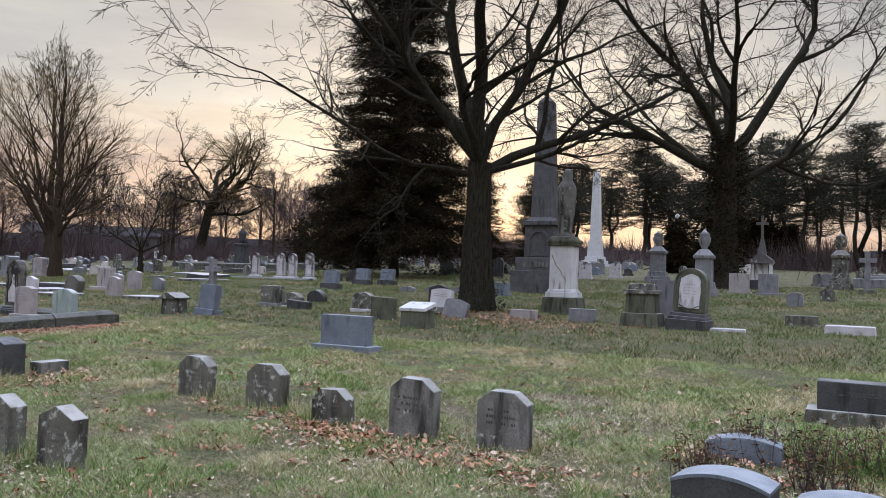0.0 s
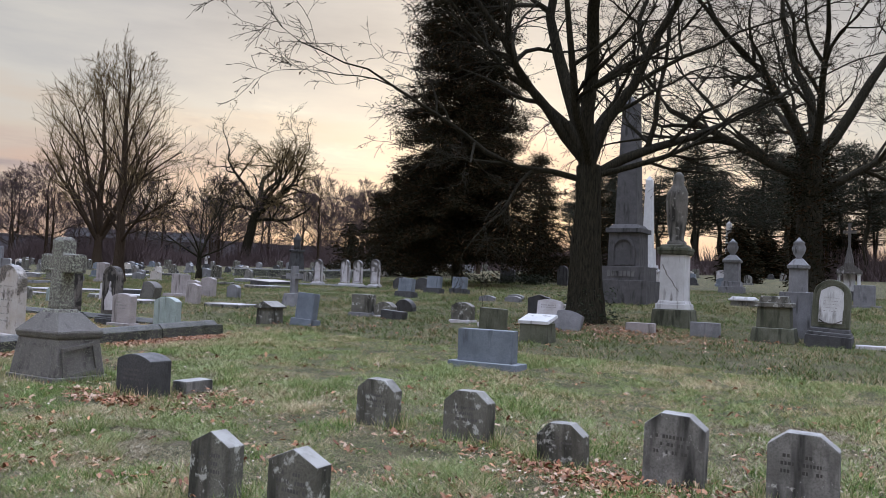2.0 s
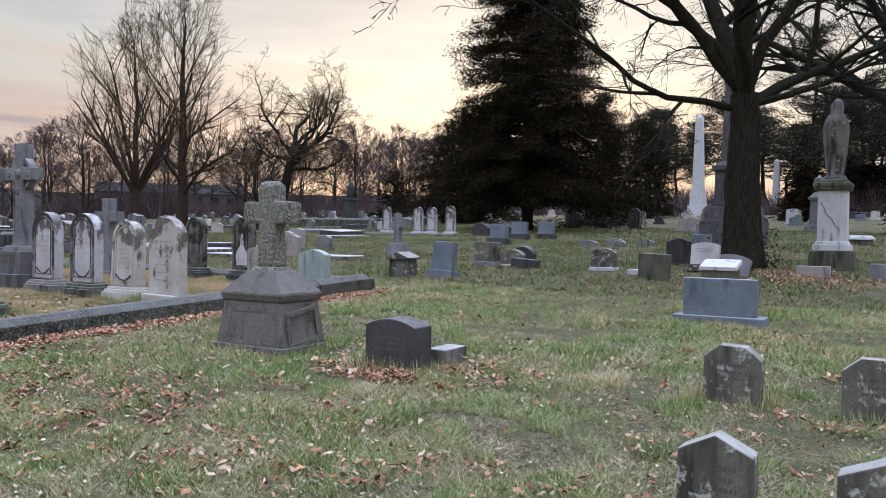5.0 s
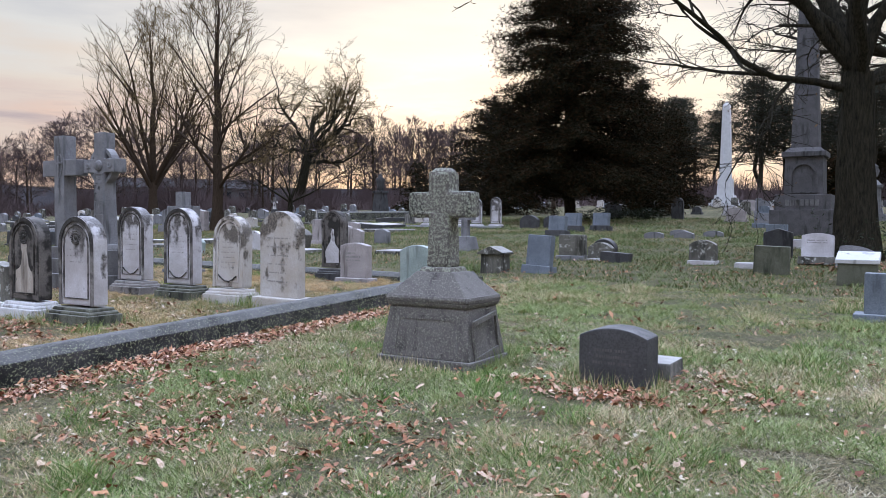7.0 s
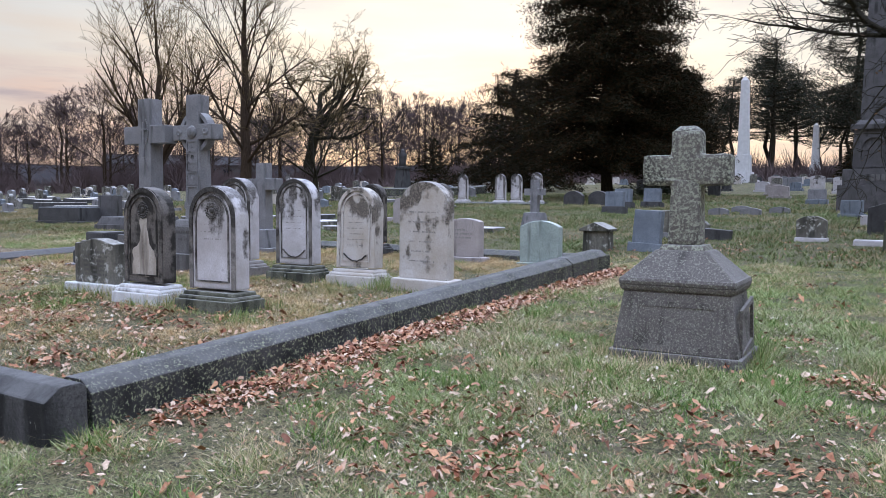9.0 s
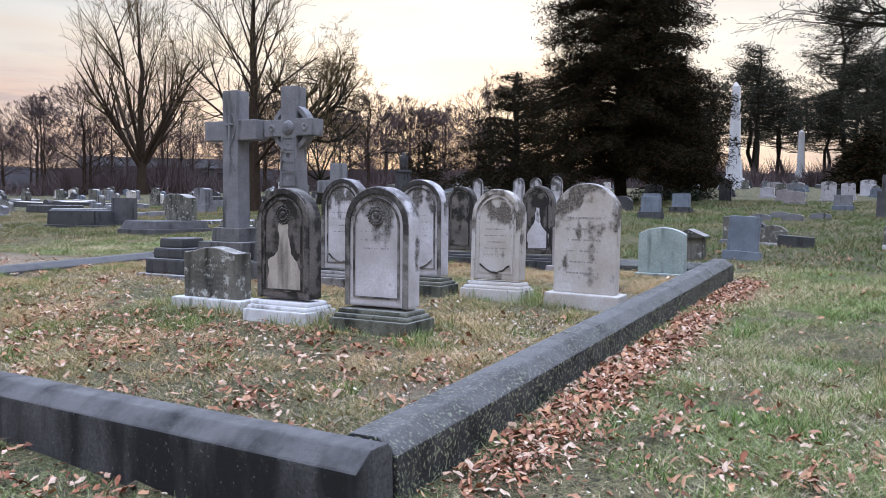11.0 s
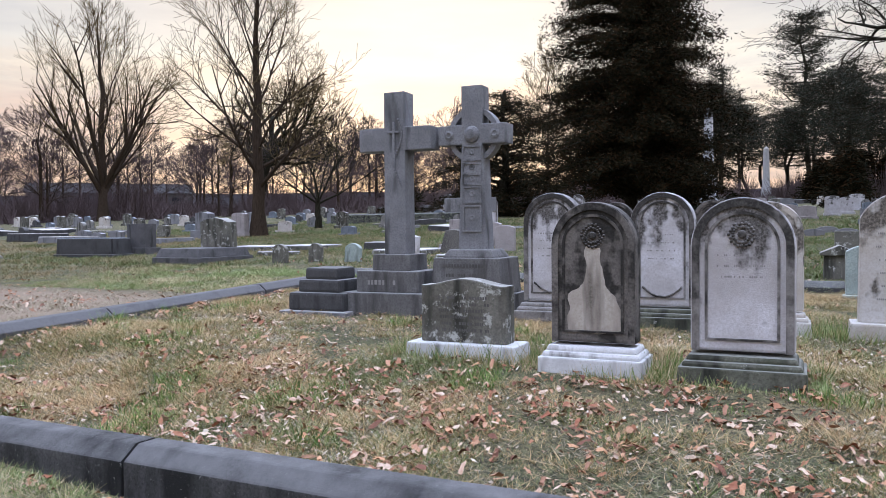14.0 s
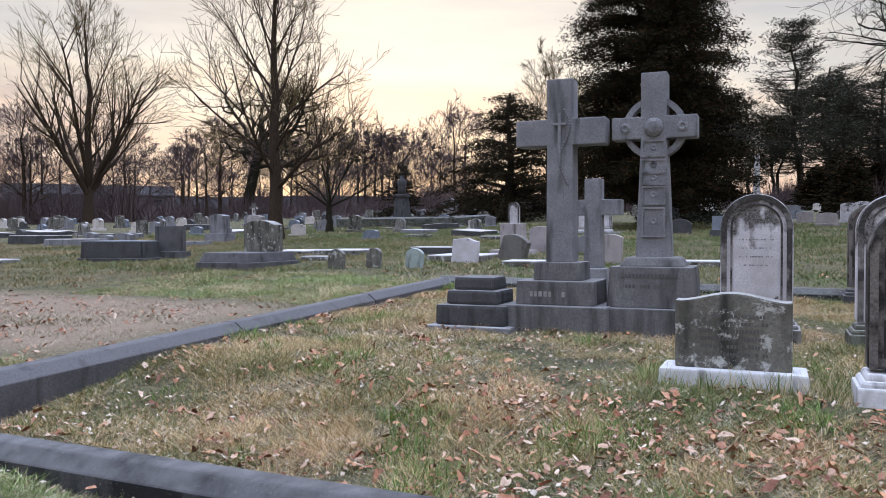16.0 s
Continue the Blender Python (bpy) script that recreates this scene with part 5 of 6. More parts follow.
def bare_tree(x, y, label, seed, trunk_h, trunk_r, limbs, top=4, kids=(6, 6, 5, 4), wild=0.12, rise_up=0.08, droop=0.0, spread=0.75, shrink=0.62, material=None, rmin=0.008, lean=(0, 0), name="bare_tree", taper=0.22, gnarl=0.0, twig=None):
    """A leafless tree: trunk with flared foot, given limbs (yaw, elevation, length, radius, height on the trunk), then growth by chance."""
    rng = random.Random(seed)
    t = thing(name, x, y, label, "tree", sink=0.1)
    big, small = Wood(), Wood()
    pts, rad = [], []
    rings = 26 if gnarl else 8
    bend = [0.05 * rng.gauss(0, 1) for _ in range(18)]
    for k in range(rings + 1):
        s = k / rings
        pts.append(Vector((lean[0] * s + bend[int(8 * s)] * s * (0 if gnarl else 1), lean[1] * s + bend[9 + int(8 * s)] * s * (0 if gnarl else 1), trunk_h * s)))
        rad.append(trunk_r * (1 + 0.6 * math.exp(-1.6 * trunk_h * s) - taper * s))
    big.tube(pts, rad, 30 if gnarl else 12, gnarl)
    for yaw, el, length, r, at in limbs:
        i = min(rings - 1, int(at * rings))
        p = pts[i].lerp(pts[i + 1], at * rings - i)
        d = Vector((-math.sin(radians(yaw)) * math.cos(radians(el)), math.cos(radians(yaw)) * math.cos(radians(el)), math.sin(radians(el))))
        grow(big, small, rng, p, d, length, r, 0, top, wild, rise_up, droop, kids, spread, shrink, rmin)
    m = material or BARK
    big.object("trunk", m, t)
    tagged(small.object("crown", twig or m, t), "fine leafless twigs")
    return t, small.tips


def fan(n, el, length, r, seed, at=(0.75, 1.0), spin=0.0):
    rng = random.Random(seed)
    return [(spin + 360 * k / n + rng.uniform(-10, 10), rng.uniform(*el), length * rng.uniform(0.8, 1.15), r * rng.uniform(0.8, 1.1), rng.uniform(*at)) for k in range(n)]


def leader(n, el, length, r, seed, lo=0.22):
    """Limbs set round a tall leader, shorter and steeper towards its top."""
    rng = random.Random(seed)
    out = []
    for k in range(n):
        at = lo + (1 - lo) * (k + 0.5) / n
        out.append((137.5 * k + rng.uniform(-15, 15), el[0] + (el[1] - el[0]) * at + rng.uniform(-5, 5), length * (1.2 - 0.75 * at) * rng.uniform(0.85, 1.1), r * (1.15 - 0.6 * at), at))
    return out


def sprays(points, material, name, parent, size, per, seed, flat=0.5, spread=0.5, droop=0.25, slim=0.15):
    """Clumps of small leaf-shaped faces round the points, as one mesh."""
    rng = np.random.default_rng(seed)
    pts = np.repeat(np.array([tuple(p) for p in points], float), per, axis=0)
    n = len(pts)
    pts += rng.normal(0, spread, (n, 3)) * (1, 1, flat)
    a = rng.normal(0, 1, (n, 3)) * (1, 1, 0.45)
    a[:, 2] -= droop
    a /= np.linalg.norm(a, axis=1)[:, None]
    b = np.cross(a, rng.normal(0, 1, (n, 3)))
    b /= np.linalg.norm(b, axis=1)[:, None]
    s = size * rng.uniform(0.5, 1.3, (n, 1))
    v = np.stack([pts - b * s * 0.05, pts + a * s * 0.5 - b * s * slim, pts + a * s, pts + a * s * 0.5 + b * s * slim], 1).reshape(-1, 3)
    return faces_object(name, v, 4, material, parent)


def faces_object(name, v, corners, material, parent=None):
    me = bpy.data.meshes.new(name)
    n = len(v) // corners
    me.vertices.add(len(v))
    me.vertices.foreach_set("co", np.asarray(v, np.float32).ravel())
    me.loops.add(len(v))
    me.loops.foreach_set("vertex_index", np.arange(len(v), dtype=np.int32))
    me.polygons.add(n)
    me.polygons.foreach_set("loop_start", np.arange(0, len(v), corners, dtype=np.int32))
    me.update(calc_edges=True)
    me.validate()
    me.materials.append(material)
    ob = new(name, me)
    if parent:
        ob.parent = parent
    return ob


def evergreen(x, y, height, radius, label, seed, material, bare=0.08, size=0.4, per=22, layers=34, power=0.8, name="evergreen_tree", ragged=0.3, per_layer=9, droop=0.25):
    """A conifer: straight trunk, whorls of limbs, and needle sprays along them."""
    rng = random.Random(seed)
    t = thing(name, x, y, label, "tree", sink=0.1)
    w, pts = Wood(), []
    w.tube([Vector((0.1 * rng.gauss(0, 1), 0.1 * rng.gauss(0, 1), height * k / 8)) for k in range(9)], [radius * 0.06 * (1.15 - k / 8) + 0.03 for k in range(9)], 8)
    for k in range(layers):
        s = bare + (1 - bare) * k / layers
        reach = radius * (1 - s) ** power * (1 + 0.1 * math.sin(9 * s))
        for j in range(max(4, int(per_layer * (1 - 0.5 * s)))):
            a, l = rng.uniform(0, 2 * math.pi), reach * rng.uniform(1 - ragged, 1 + ragged)
            z = height * s + rng.uniform(-0.3, 0.3)
            tip = Vector((math.cos(a) * l, math.sin(a) * l, z + 0.12 * l - 0.035 * l * l))
            mid = Vector((math.cos(a) * l * 0.5, math.sin(a) * l * 0.5, z + 0.11 * l))
            w.tube([Vector((0, 0, z)), mid, tip], [0.05 + 0.012 * l, 0.04, 0.012], 4)
            for q in range(max(2, int(l / 0.55))):
                f = 0.25 + 0.75 * (q + rng.random()) / max(2, int(l / 0.55))
                pts.append(mid.lerp(tip, (f - 0.5) * 2) if f > 0.5 else Vector((0, 0, z)).lerp(mid, f * 2))
    w.object("trunk", BARK, t)
    sprays(pts, material, "foliage", t, size, per, seed, 0.55, 0.28, droop, 0.11)
    return t


def layered_pine(x, y, height, radius, label, seed, low=0.40, whorl=(2, 5), lift=0.2, per=34):
    """A tall pine: bare lower trunk, flat separate shelves of needles."""
    rng = random.Random(seed)
    t = thing("pine_tree", x, y, label, "tree", "pines along the far edge", sink=0.1)
    w, pts = Wood(), []
    w.tube([Vector((0.25 * rng.gauss(0, 1), 0.25 * rng.gauss(0, 1), height * k / 7)) for k in range(8)], [0.26 * (1.1 - k / 8) + 0.03 for k in range(8)], 7)
    for k in range(15):
        s = low + (1 - low) * k / 15
        for j in range(rng.randint(*whorl)):
            a, l = rng.uniform(0, 2 * math.pi), radius * (1.1 - 0.75 * ((s - low) / (1 - low)) ** 1.6) * rng.uniform(0.5, 1.15)
            z = height * s
            tip = Vector((math.cos(a) * l, math.sin(a) * l, z + lift * l))
            w.tube([Vector((0, 0, z)), Vector((math.cos(a) * l * 0.5, math.sin(a) * l * 0.5, z + 0.02 * l)), tip], [0.09, 0.05, 0.015], 4)
            for q in range(5):
                pts.append(Vector((0, 0, z)).lerp(tip, 0.4 + 0.15 * q) + Vector((rng.gauss(0, 0.3), rng.gauss(0, 0.3), 0.1)))
    w.object("trunk", BARK, t)
    sprays(pts, PINE, "foliage", t, 0.42, per, seed, 0.35, 0.45, -0.3, 0.08)
    return t


def oval_tree(x, y, label, seed, height, crown, clear, trunk_r, limbs=24, kids=(8, 5, 3), rmin=0.008, material=None, twig=None, steep=(38, 74), widest=0.5, forked=0, wild=0.05):
    """A leafless tree with an oval crown: limbs leave the leader and bend upwards to the crown's outline, with finer shoots along them."""
    rng = random.Random(seed)
    t = thing("bare_tree", x, y, label, "tree", sink=0.1)
    big, small = Wood(), Wood()
    n = 10
    lead = [Vector((0.03 * height * rng.gauss(0, 0.3) * k / n, 0.03 * height * rng.gauss(0, 0.3) * k / n, 0.97 * height * k / n)) for k in range(n + 1)]
    big.tube(lead, [max(rmin, trunk_r * ((1 + 0.5 * math.exp(-3.0 * k)) * (1 - k / n) ** 0.8)) for k in range(n + 1)], 10)

    def outline(z):
        s = min(max((z - clear * 0.6) / (height * 1.04 - clear * 0.6), 0.0), 0.985)
        return crown * math.sin(math.pi * s ** (math.log(0.5) / math.log(widest))) ** 0.6

    def shoot(p, d, length, r, level):
        steps, limit = (5 if level < 2 else 3), (1.0, 1.15, 1.3, 1.5)[level] * rng.uniform(0.85, 1.15)
        pts, rad, q, w = [p.copy()], [r], p.copy(), d.normalized()
        for k in range(steps):
            w = (w + Vector((rng.gauss(0, wild), rng.gauss(0, wild), rng.gauss(0, wild))) + Vector((0, 0, 0.06))).normalized()
            q = q + w * (length / steps)
            if math.hypot(q.x, q.y) > outline(q.z) * limit and k:
                break
            pts.append(q.copy())
            rad.append(max(rmin, r * (1 - 0.8 * (k + 1) / steps)))
        (big if level < 2 else small).tube(pts, rad, (6, 4, 3, 3)[level])
        if level > 2:
            return
        for k in range(kids[level]):
            f = rng.uniform(0.25, 1.0) * (len(pts) - 1)
            i = min(int(f), len(pts) - 2)
            dirn = (pts[i + 1] - pts[i]).normalized()
            side = dirn.orthogonal().normalized()
            side.rotate(Matrix.Rotation(rng.uniform(0, 2 * math.pi), 3, dirn))
            a = rng.gauss(0.6, 0.16)
            shoot(pts[i].lerp(pts[i + 1], f - i), dirn * math.cos(a) + side * math.sin(a), length * (0.50, 0.45, 0.55)[level] * rng.uniform(0.7, 1.25), max(rmin, rad[i] * 0.55), level + 1)

    for k in range(limbs + forked):
        u = (k + 0.5) / limbs
        low = k >= limbs
        z = clear * rng.uniform(0.8, 1.15) if low else clear + (0.86 * height - clear) * u ** 1.15
        yaw = 2.4 * k + rng.uniform(-0.3, 0.3)
        el = radians(rng.uniform(52, 62) if low else steep[0] + (steep[1] - steep[0]) * u + rng.uniform(-6, 6))
        length = (0.62 * height if low else 1.25 * crown * (1.15 - 0.62 * u)) * rng.uniform(0.85, 1.15)
        f = min(z / (0.97 * height), 0.999) * n
        p = lead[int(f)].lerp(lead[int(f) + 1], f - int(f))
        shoot(p, Vector((math.cos(yaw) * math.cos(el), math.sin(yaw) * math.cos(el), math.sin(el))), length, trunk_r * (0.58 if low else 0.26 * (1.25 - u)), 0)
    big.object("trunk", material or BARK_WARM, t)
    tagged(small.object("crown", twig or TWIG_SUNLIT, t), "fine leafless twigs of the oval crown")
    return t


# the large tree near the pedestals: two main stems and long side limbs
TREE_X, TREE_Y = -8.68, 18.4
R = 27.8 - 90      # yaw that points along the picture's right at the start of the walk
t, tips = bare_tree(TREE_X, TREE_Y, "large leafless tree with forked dark trunk and ivy at its foot", 5, 3.9, 0.37,
    [(R + 180, 74, 8.5, 0.22, 0.95), (R, 86, 9.0, 0.21, 0.97), (R + 10, 42, 7.6, 0.14, 0.92), (R - 15, 22, 4.6, 0.09, 0.93), (R + 195, 48, 6.5, 0.15, 1.0), (R + 175, 16, 6.3, 0.085, 0.9), (R + 95, 40, 6.0, 0.13, 0.96), (R - 90, 45, 6.0, 0.13, 0.94), (R + 150, 62, 7.5, 0.14, 1.0), (R + 30, 65, 8.0, 0.15, 1.0)],
    4, (8, 6, 5, 4), 0.19, 0.06, 0.03, 0.85, 0.5, rmin=0.006, gnarl=0.22)
rng = random.Random(4)
ivy = [Vector((0.55 * math.cos(a) * rng.uniform(0.8, 1.5), 0.55 * math.sin(a) * rng.uniform(0.8, 1.5), abs(rng.gauss(0, 0.4)))) for a in [rng.uniform(0, 6.3) for _ in range(130)]]
sprays(ivy, HEDGE, "ivy", t, 0.1, 6, 4, 0.6, 0.1)
leafy = [p for p in tips if rng.random() < 0.3]
sprays(leafy, DEAD, "dry_foliage", t, 0.09, 1, 6, 1.0, 0.06, 0.6)
# the ivied tree further to the right
t, tips = bare_tree(-5.6, 39.6, "big leafless tree with an ivy-dark trunk and wide limbs", 9, 6.6, 0.62,
    [(R + 170, 40, 10, 0.26, 0.85), (R + 200, 58, 10, 0.26, 1.0), (R + 20, 52, 12, 0.3, 0.95), (R - 10, 72, 11, 0.26, 1.0), (R + 160, 25, 9, 0.18, 0.8), (R + 90, 50, 9, 0.22, 0.95), (R - 90, 50, 9, 0.22, 0.95), (R + 5, 28, 10, 0.2, 0.75)],
    4, (7, 6, 5, 4), 0.17, 0.06, 0.0, 0.75, 0.55, rmin=0.009, gnarl=0.14)
ivy = [Vector((0.75 * math.cos(a), 0.75 * math.sin(a), rng.uniform(0, 7.5))) for a in [rng.uniform(0, 6.3) for _ in range(500)]]
sprays(ivy, NEEDLES, "ivy", t, 0.22, 9, 14, 1.0, 0.2)
# vase-shaped and crooked trees to the left
oval_tree(-35.0, 25.4, "vase-shaped leafless tree with upright limbs", 21, 11.4, 3.5, 1.9, 0.27, 24, (7, 4, 3), 0.0075, steep=(30, 66), wild=0.08, widest=0.48)
R8 = 31.3 - 90     # yaw along the picture's right in the middle of the walk
bare_tree(-69.5, 69.0, "old crooked leafless tree with a twisted spreading crown", 36, 7.2, 0.62,
    [(R8, 2, 8.0, 0.24, 0.75), (R8 + 10, 22, 8.6, 0.30, 0.9), (R8 - 8, 38, 9.2, 0.34, 1.0), (R8 + 25, 60, 9.6, 0.34, 1.0), (R8 + 190, 60, 8.0, 0.28, 1.0), (R8 + 170, 24, 4.4, 0.16, 0.8), (R8 + 90, 35, 6.4, 0.24, 0.9), (R8 - 90, 35, 6.4, 0.24, 0.9), (R8 + 5, 12, 7.4, 0.2, 0.85), (R8 - 40, 56, 8.6, 0.28, 1.0), (R8 + 80, 76, 8.6, 0.30, 1.0)],
    4, (8, 6, 5, 4), 0.28, 0.055, -0.01, 0.85, 0.5, BARK, 0.014, lean=(1.3, 0.8), twig=TWIG_SUNLIT)
oval_tree(-75.0, 53.5, "tall many-stemmed vase-shaped leafless tree", 27, 20.5, 6.4, 3.0, 0.42, 15, (7, 4, 3), 0.015, forked=7, widest=0.55, wild=0.07)
oval_tree(-34.5, 62.5, "slender leafless tree with pale twigs beside dark yews", 28, 13.0, 3.6, 3.0, 0.16, 16, (7, 5, 3), 0.012, wild=0.1)
bare_tree(-36.6, 32.0, "small slender leafless tree", 41, 1.6, 0.14, fan(7, (30, 65), 3.6, 0.06, 6), 3, (6, 5, 4), 0.12, 0.03, 0.0, 0.7, 0.6, BARK, 0.01)
bare_tree(-29.0, 5.2, "leafless tree with low thin limbs reaching over the track", 45, 4.2, 0.26, [(-35, 30, 3.0, 0.05, 0.85), (-50, 36, 3.2, 0.06, 0.9), (-30, 44, 3.6, 0.07, 0.95), (-20, 55, 4.0, 0.09, 1.0), (120, 50, 5, 0.1, 1.0), (60, 55, 5, 0.1, 0.95), (180, 50, 5, 0.1, 0.9)], 3, (6, 5, 4), 0.15, 0.03, 0.02, 0.7, 0.52, BARK, 0.005)
# far bare trees along the edge
kinds = [oval_tree(-60.0 - 8 * k, 88.0 + 3 * k, "distant leafless tree in the woodland edge", 50 + k, (10.5, 12.0, 9.0, 11.0)[k], (4.6, 4.2, 4.4, 5.2)[k], (2.0, 2.6, 1.6, 2.2)[k], 0.2, 13, (6, 4, 3), 0.016, BARK_WARM, TWIG, (22, 66), wild=0.13) for k in range(4)]
rng = random.Random(77)
for k in range(92):
    a = radians(25 + 58 * k / 92 + rng.uniform(-2.0, 2.0))
    r = rng.uniform(88, 132)
    x, y = -8 - r * math.sin(a), r * math.cos(a)
    o = copy_thing(kinds[rng.randrange(4)], pose(x, y, ground_z(x, y) - 0.2, 0, 0, rng.uniform(0, 360)))
    s = rng.uniform(0.55, 1.2)
    o.scale = (s, s, s * rng.uniform(0.8, 1.1))
# the great dark evergreen and its skirts
evergreen(-22.1, 47.0, 8.5, 1.9, "narrow dark yew beside the great evergreen", 14, NEEDLES, 0.02, 0.24, 50, 20, 0.4, ragged=0.35, per_layer=12, droop=0.6)
evergreen(-22.6, 37.0, 22.0, 4.05, "great dark evergreen with ragged drooping boughs", 3, NEEDLES, 0.07, 0.2, 130, 46, 0.34, ragged=0.28, per_layer=14, droop=0.5)
evergreen(-25.6, 67.2, 8.6, 2.9, "broad dark yew beside the great evergreen", 4, NEEDLES, 0.02, 0.26, 44, 20, 0.5, ragged=0.35, per_layer=12, droop=0.6)
evergreen(-33.5, 49.5, 8.5, 5.0, "low spreading dark yew", 5, NEEDLES, 0.02, 0.26, 44, 18, 0.5, ragged=0.35, per_layer=12, droop=0.6)
shrub = evergreen(-12.5, 63.0, 4.2, 1.5, "dark rounded evergreen shrub", 6, NEEDLES, 0.02, 0.4, 34, 14, 0.4, ragged=0.2, per_layer=12, name="evergreen_shrub")
evergreen(-45.5, 58.0, 4.5, 2.4, "small dark conical evergreen", 7, NEEDLES, 0.02, 0.4, 10, 12, 0.8)
for x, y, s in ((-13.5, 84.0, 1.1), (-7.0, 96.0, 1.3), (5.0, 98.0, 1.3), (15.0, 98.0, 1.5), (-10.5, 100.0, 1.5), (27.0, 94.0, 1.5)):
    o = copy_thing(shrub, pose(x, y, ground_z(x, y) - 0.2, 0, 0, 40 * x))
    o.scale = (s * 1.4, s * 1.4, s * 0.9)
evergreen(-11.4, 90.1, 6.0, 1.9, "dark conical evergreen on the slope", 9, NEEDLES, 0.02, 0.3, 30, 16, 0.5, ragged=0.25, per_layer=10)
# pines
layered_pine(-15.6, 97.0, 21.0, 5.0, "broad dark pine with upswept bushy boughs", 71, 0.22, (4, 7), 0.38, 44)
pines = [layered_pine((-36.0, -7.0, 1.0, 9.0)[k], (104.0, 95.0, 93.0, 96.0)[k], 13.5 + 1.1 * k, 4.5, "tall dark pine with flat shelves of needles", 80 + k) for k in range(4)]
for k in range(34):
    x, y = rng.uniform(-42, 38), rng.uniform(84, 122)
    if x < -30 and y < 92 or -26 < x < -14 and y < 100:
        continue
    o = copy_thing(pines[k % 4], pose(x, y, ground_z(x, y) - 0.2, 0, 0, rng.uniform(0, 360)))
    s = rng.uniform(0.7, 1.05)
    o.scale = (s, s, s)
for k in range(12):
    x, y = -46 + 3.2 * k + rng.uniform(-1, 1), rng.uniform(101, 126)
    o = copy_thing(pines[k % 4], pose(x, y, ground_z(x, y) - 0.2, 0, 0, rng.uniform(0, 360)))
    s = rng.uniform(0.75, 1.1)
    o.scale = (s, s, s)


# clipped hedge, woodland brush
def hedge(x0, y0, x1, y1, wide, high, label):
    t = thing("hedge", (x0 + x1) / 2, (y0 + y1) / 2, label, "hedge", sink=0.0)
    rng = random.Random(int(x0 * 3))
    l = math.hypot(x1 - x0, y1 - y0)
    pts = []
    for k in range(int(l * 60)):
        s = rng.uniform(-0.5, 0.5)
        pts.append(Vector(((x1 - x0) * s + rng.uniform(-wide / 2, wide / 2), (y1 - y0) * s + rng.uniform(-wide / 2, wide / 2), rng.uniform(0, high))))
    sprays(pts, HEDGE, "foliage", t, 0.16, 8, 3, 0.6, 0.1)
    w = Wood()
    for k in range(int(l * 3)):
        s = (k + 0.5) / int(l * 3) - 0.5
        p = Vector(((x1 - x0) * s, (y1 - y0) * s, -0.1))
        w.tube([p, p + Vector((0.05, 0, high * 0.8))], [0.03, 0.012], 4)
    tagged(w.object("stem_tangle", BARK, t), kind="stuff")


hedge(-23.8, 41.0, -19.2, 41.6, 0.7, 0.55, "low dark clipped hedge")


def brush():
    """The tangled brown woodland edge beyond the graves, too dense to count."""
    rng = np.random.default_rng(5)
    n = 90000
    # stems gathered into rounded thickets of unequal height
    m = 420
    ca, cr, ch, cw = np.radians(rng.uniform(-24, 84, m)), rng.uniform(86, 122, m), rng.uniform(1.6, 5.0, m), rng.uniform(1.4, 4.2, m)
    home = rng.integers(0, m, n)
    off = rng.normal(0, 0.5, (n, 2))
    x, y = -8 - cr[home] * np.sin(ca[home]) + off[:, 0] * cw[home], cr[home] * np.cos(ca[home]) + off[:, 1] * cw[home]
    a = ca[home]
    z = np.array([ground_z(px, py) for px, py in zip(x, y)])
    hgt = ch[home] * np.exp(-0.5 * (off ** 2).sum(1)) * rng.uniform(0.35, 1.1, n)
    lx, ly = rng.normal(0, 1.3, n), rng.normal(0, 1.3, n)
    base = np.stack([x, y, z - 0.2], 1)
    tip = base + np.stack([lx, ly, hgt], 1)
    side = np.stack([np.cos(a), np.sin(a), 0 * a], 1) * rng.uniform(0.02, 0.06, (n, 1))
    v = np.stack([base - side, base + side, tip], 1).reshape(-1, 3)
    ob = faces_object("woodland_brush", v, 3, TWIG)
    tagged(ob, "tangled leafless brown brush along the woodland edge", "brush", kind="stuff")


brush()


# ---- grass and leaves ----
def patchy(x, y, cell, seed):
    """Smooth chance values from 0 to 1 over the plan, on a grid of that many metres."""
    g = np.random.default_rng(seed + 100).random((256, 256))
    u, v = x / cell, y / cell
    i, j = np.floor(u).astype(int), np.floor(v).astype(int)
    a, b = u - i, v - j
    a, b = a * a * (3 - 2 * a), b * b * (3 - 2 * b)
    i, j = i % 255, j % 255
    return (g[i, j] * (1 - a) + g[i + 1, j] * a) * (1 - b) + (g[i, j + 1] * (1 - a) + g[i + 1, j + 1] * a) * b


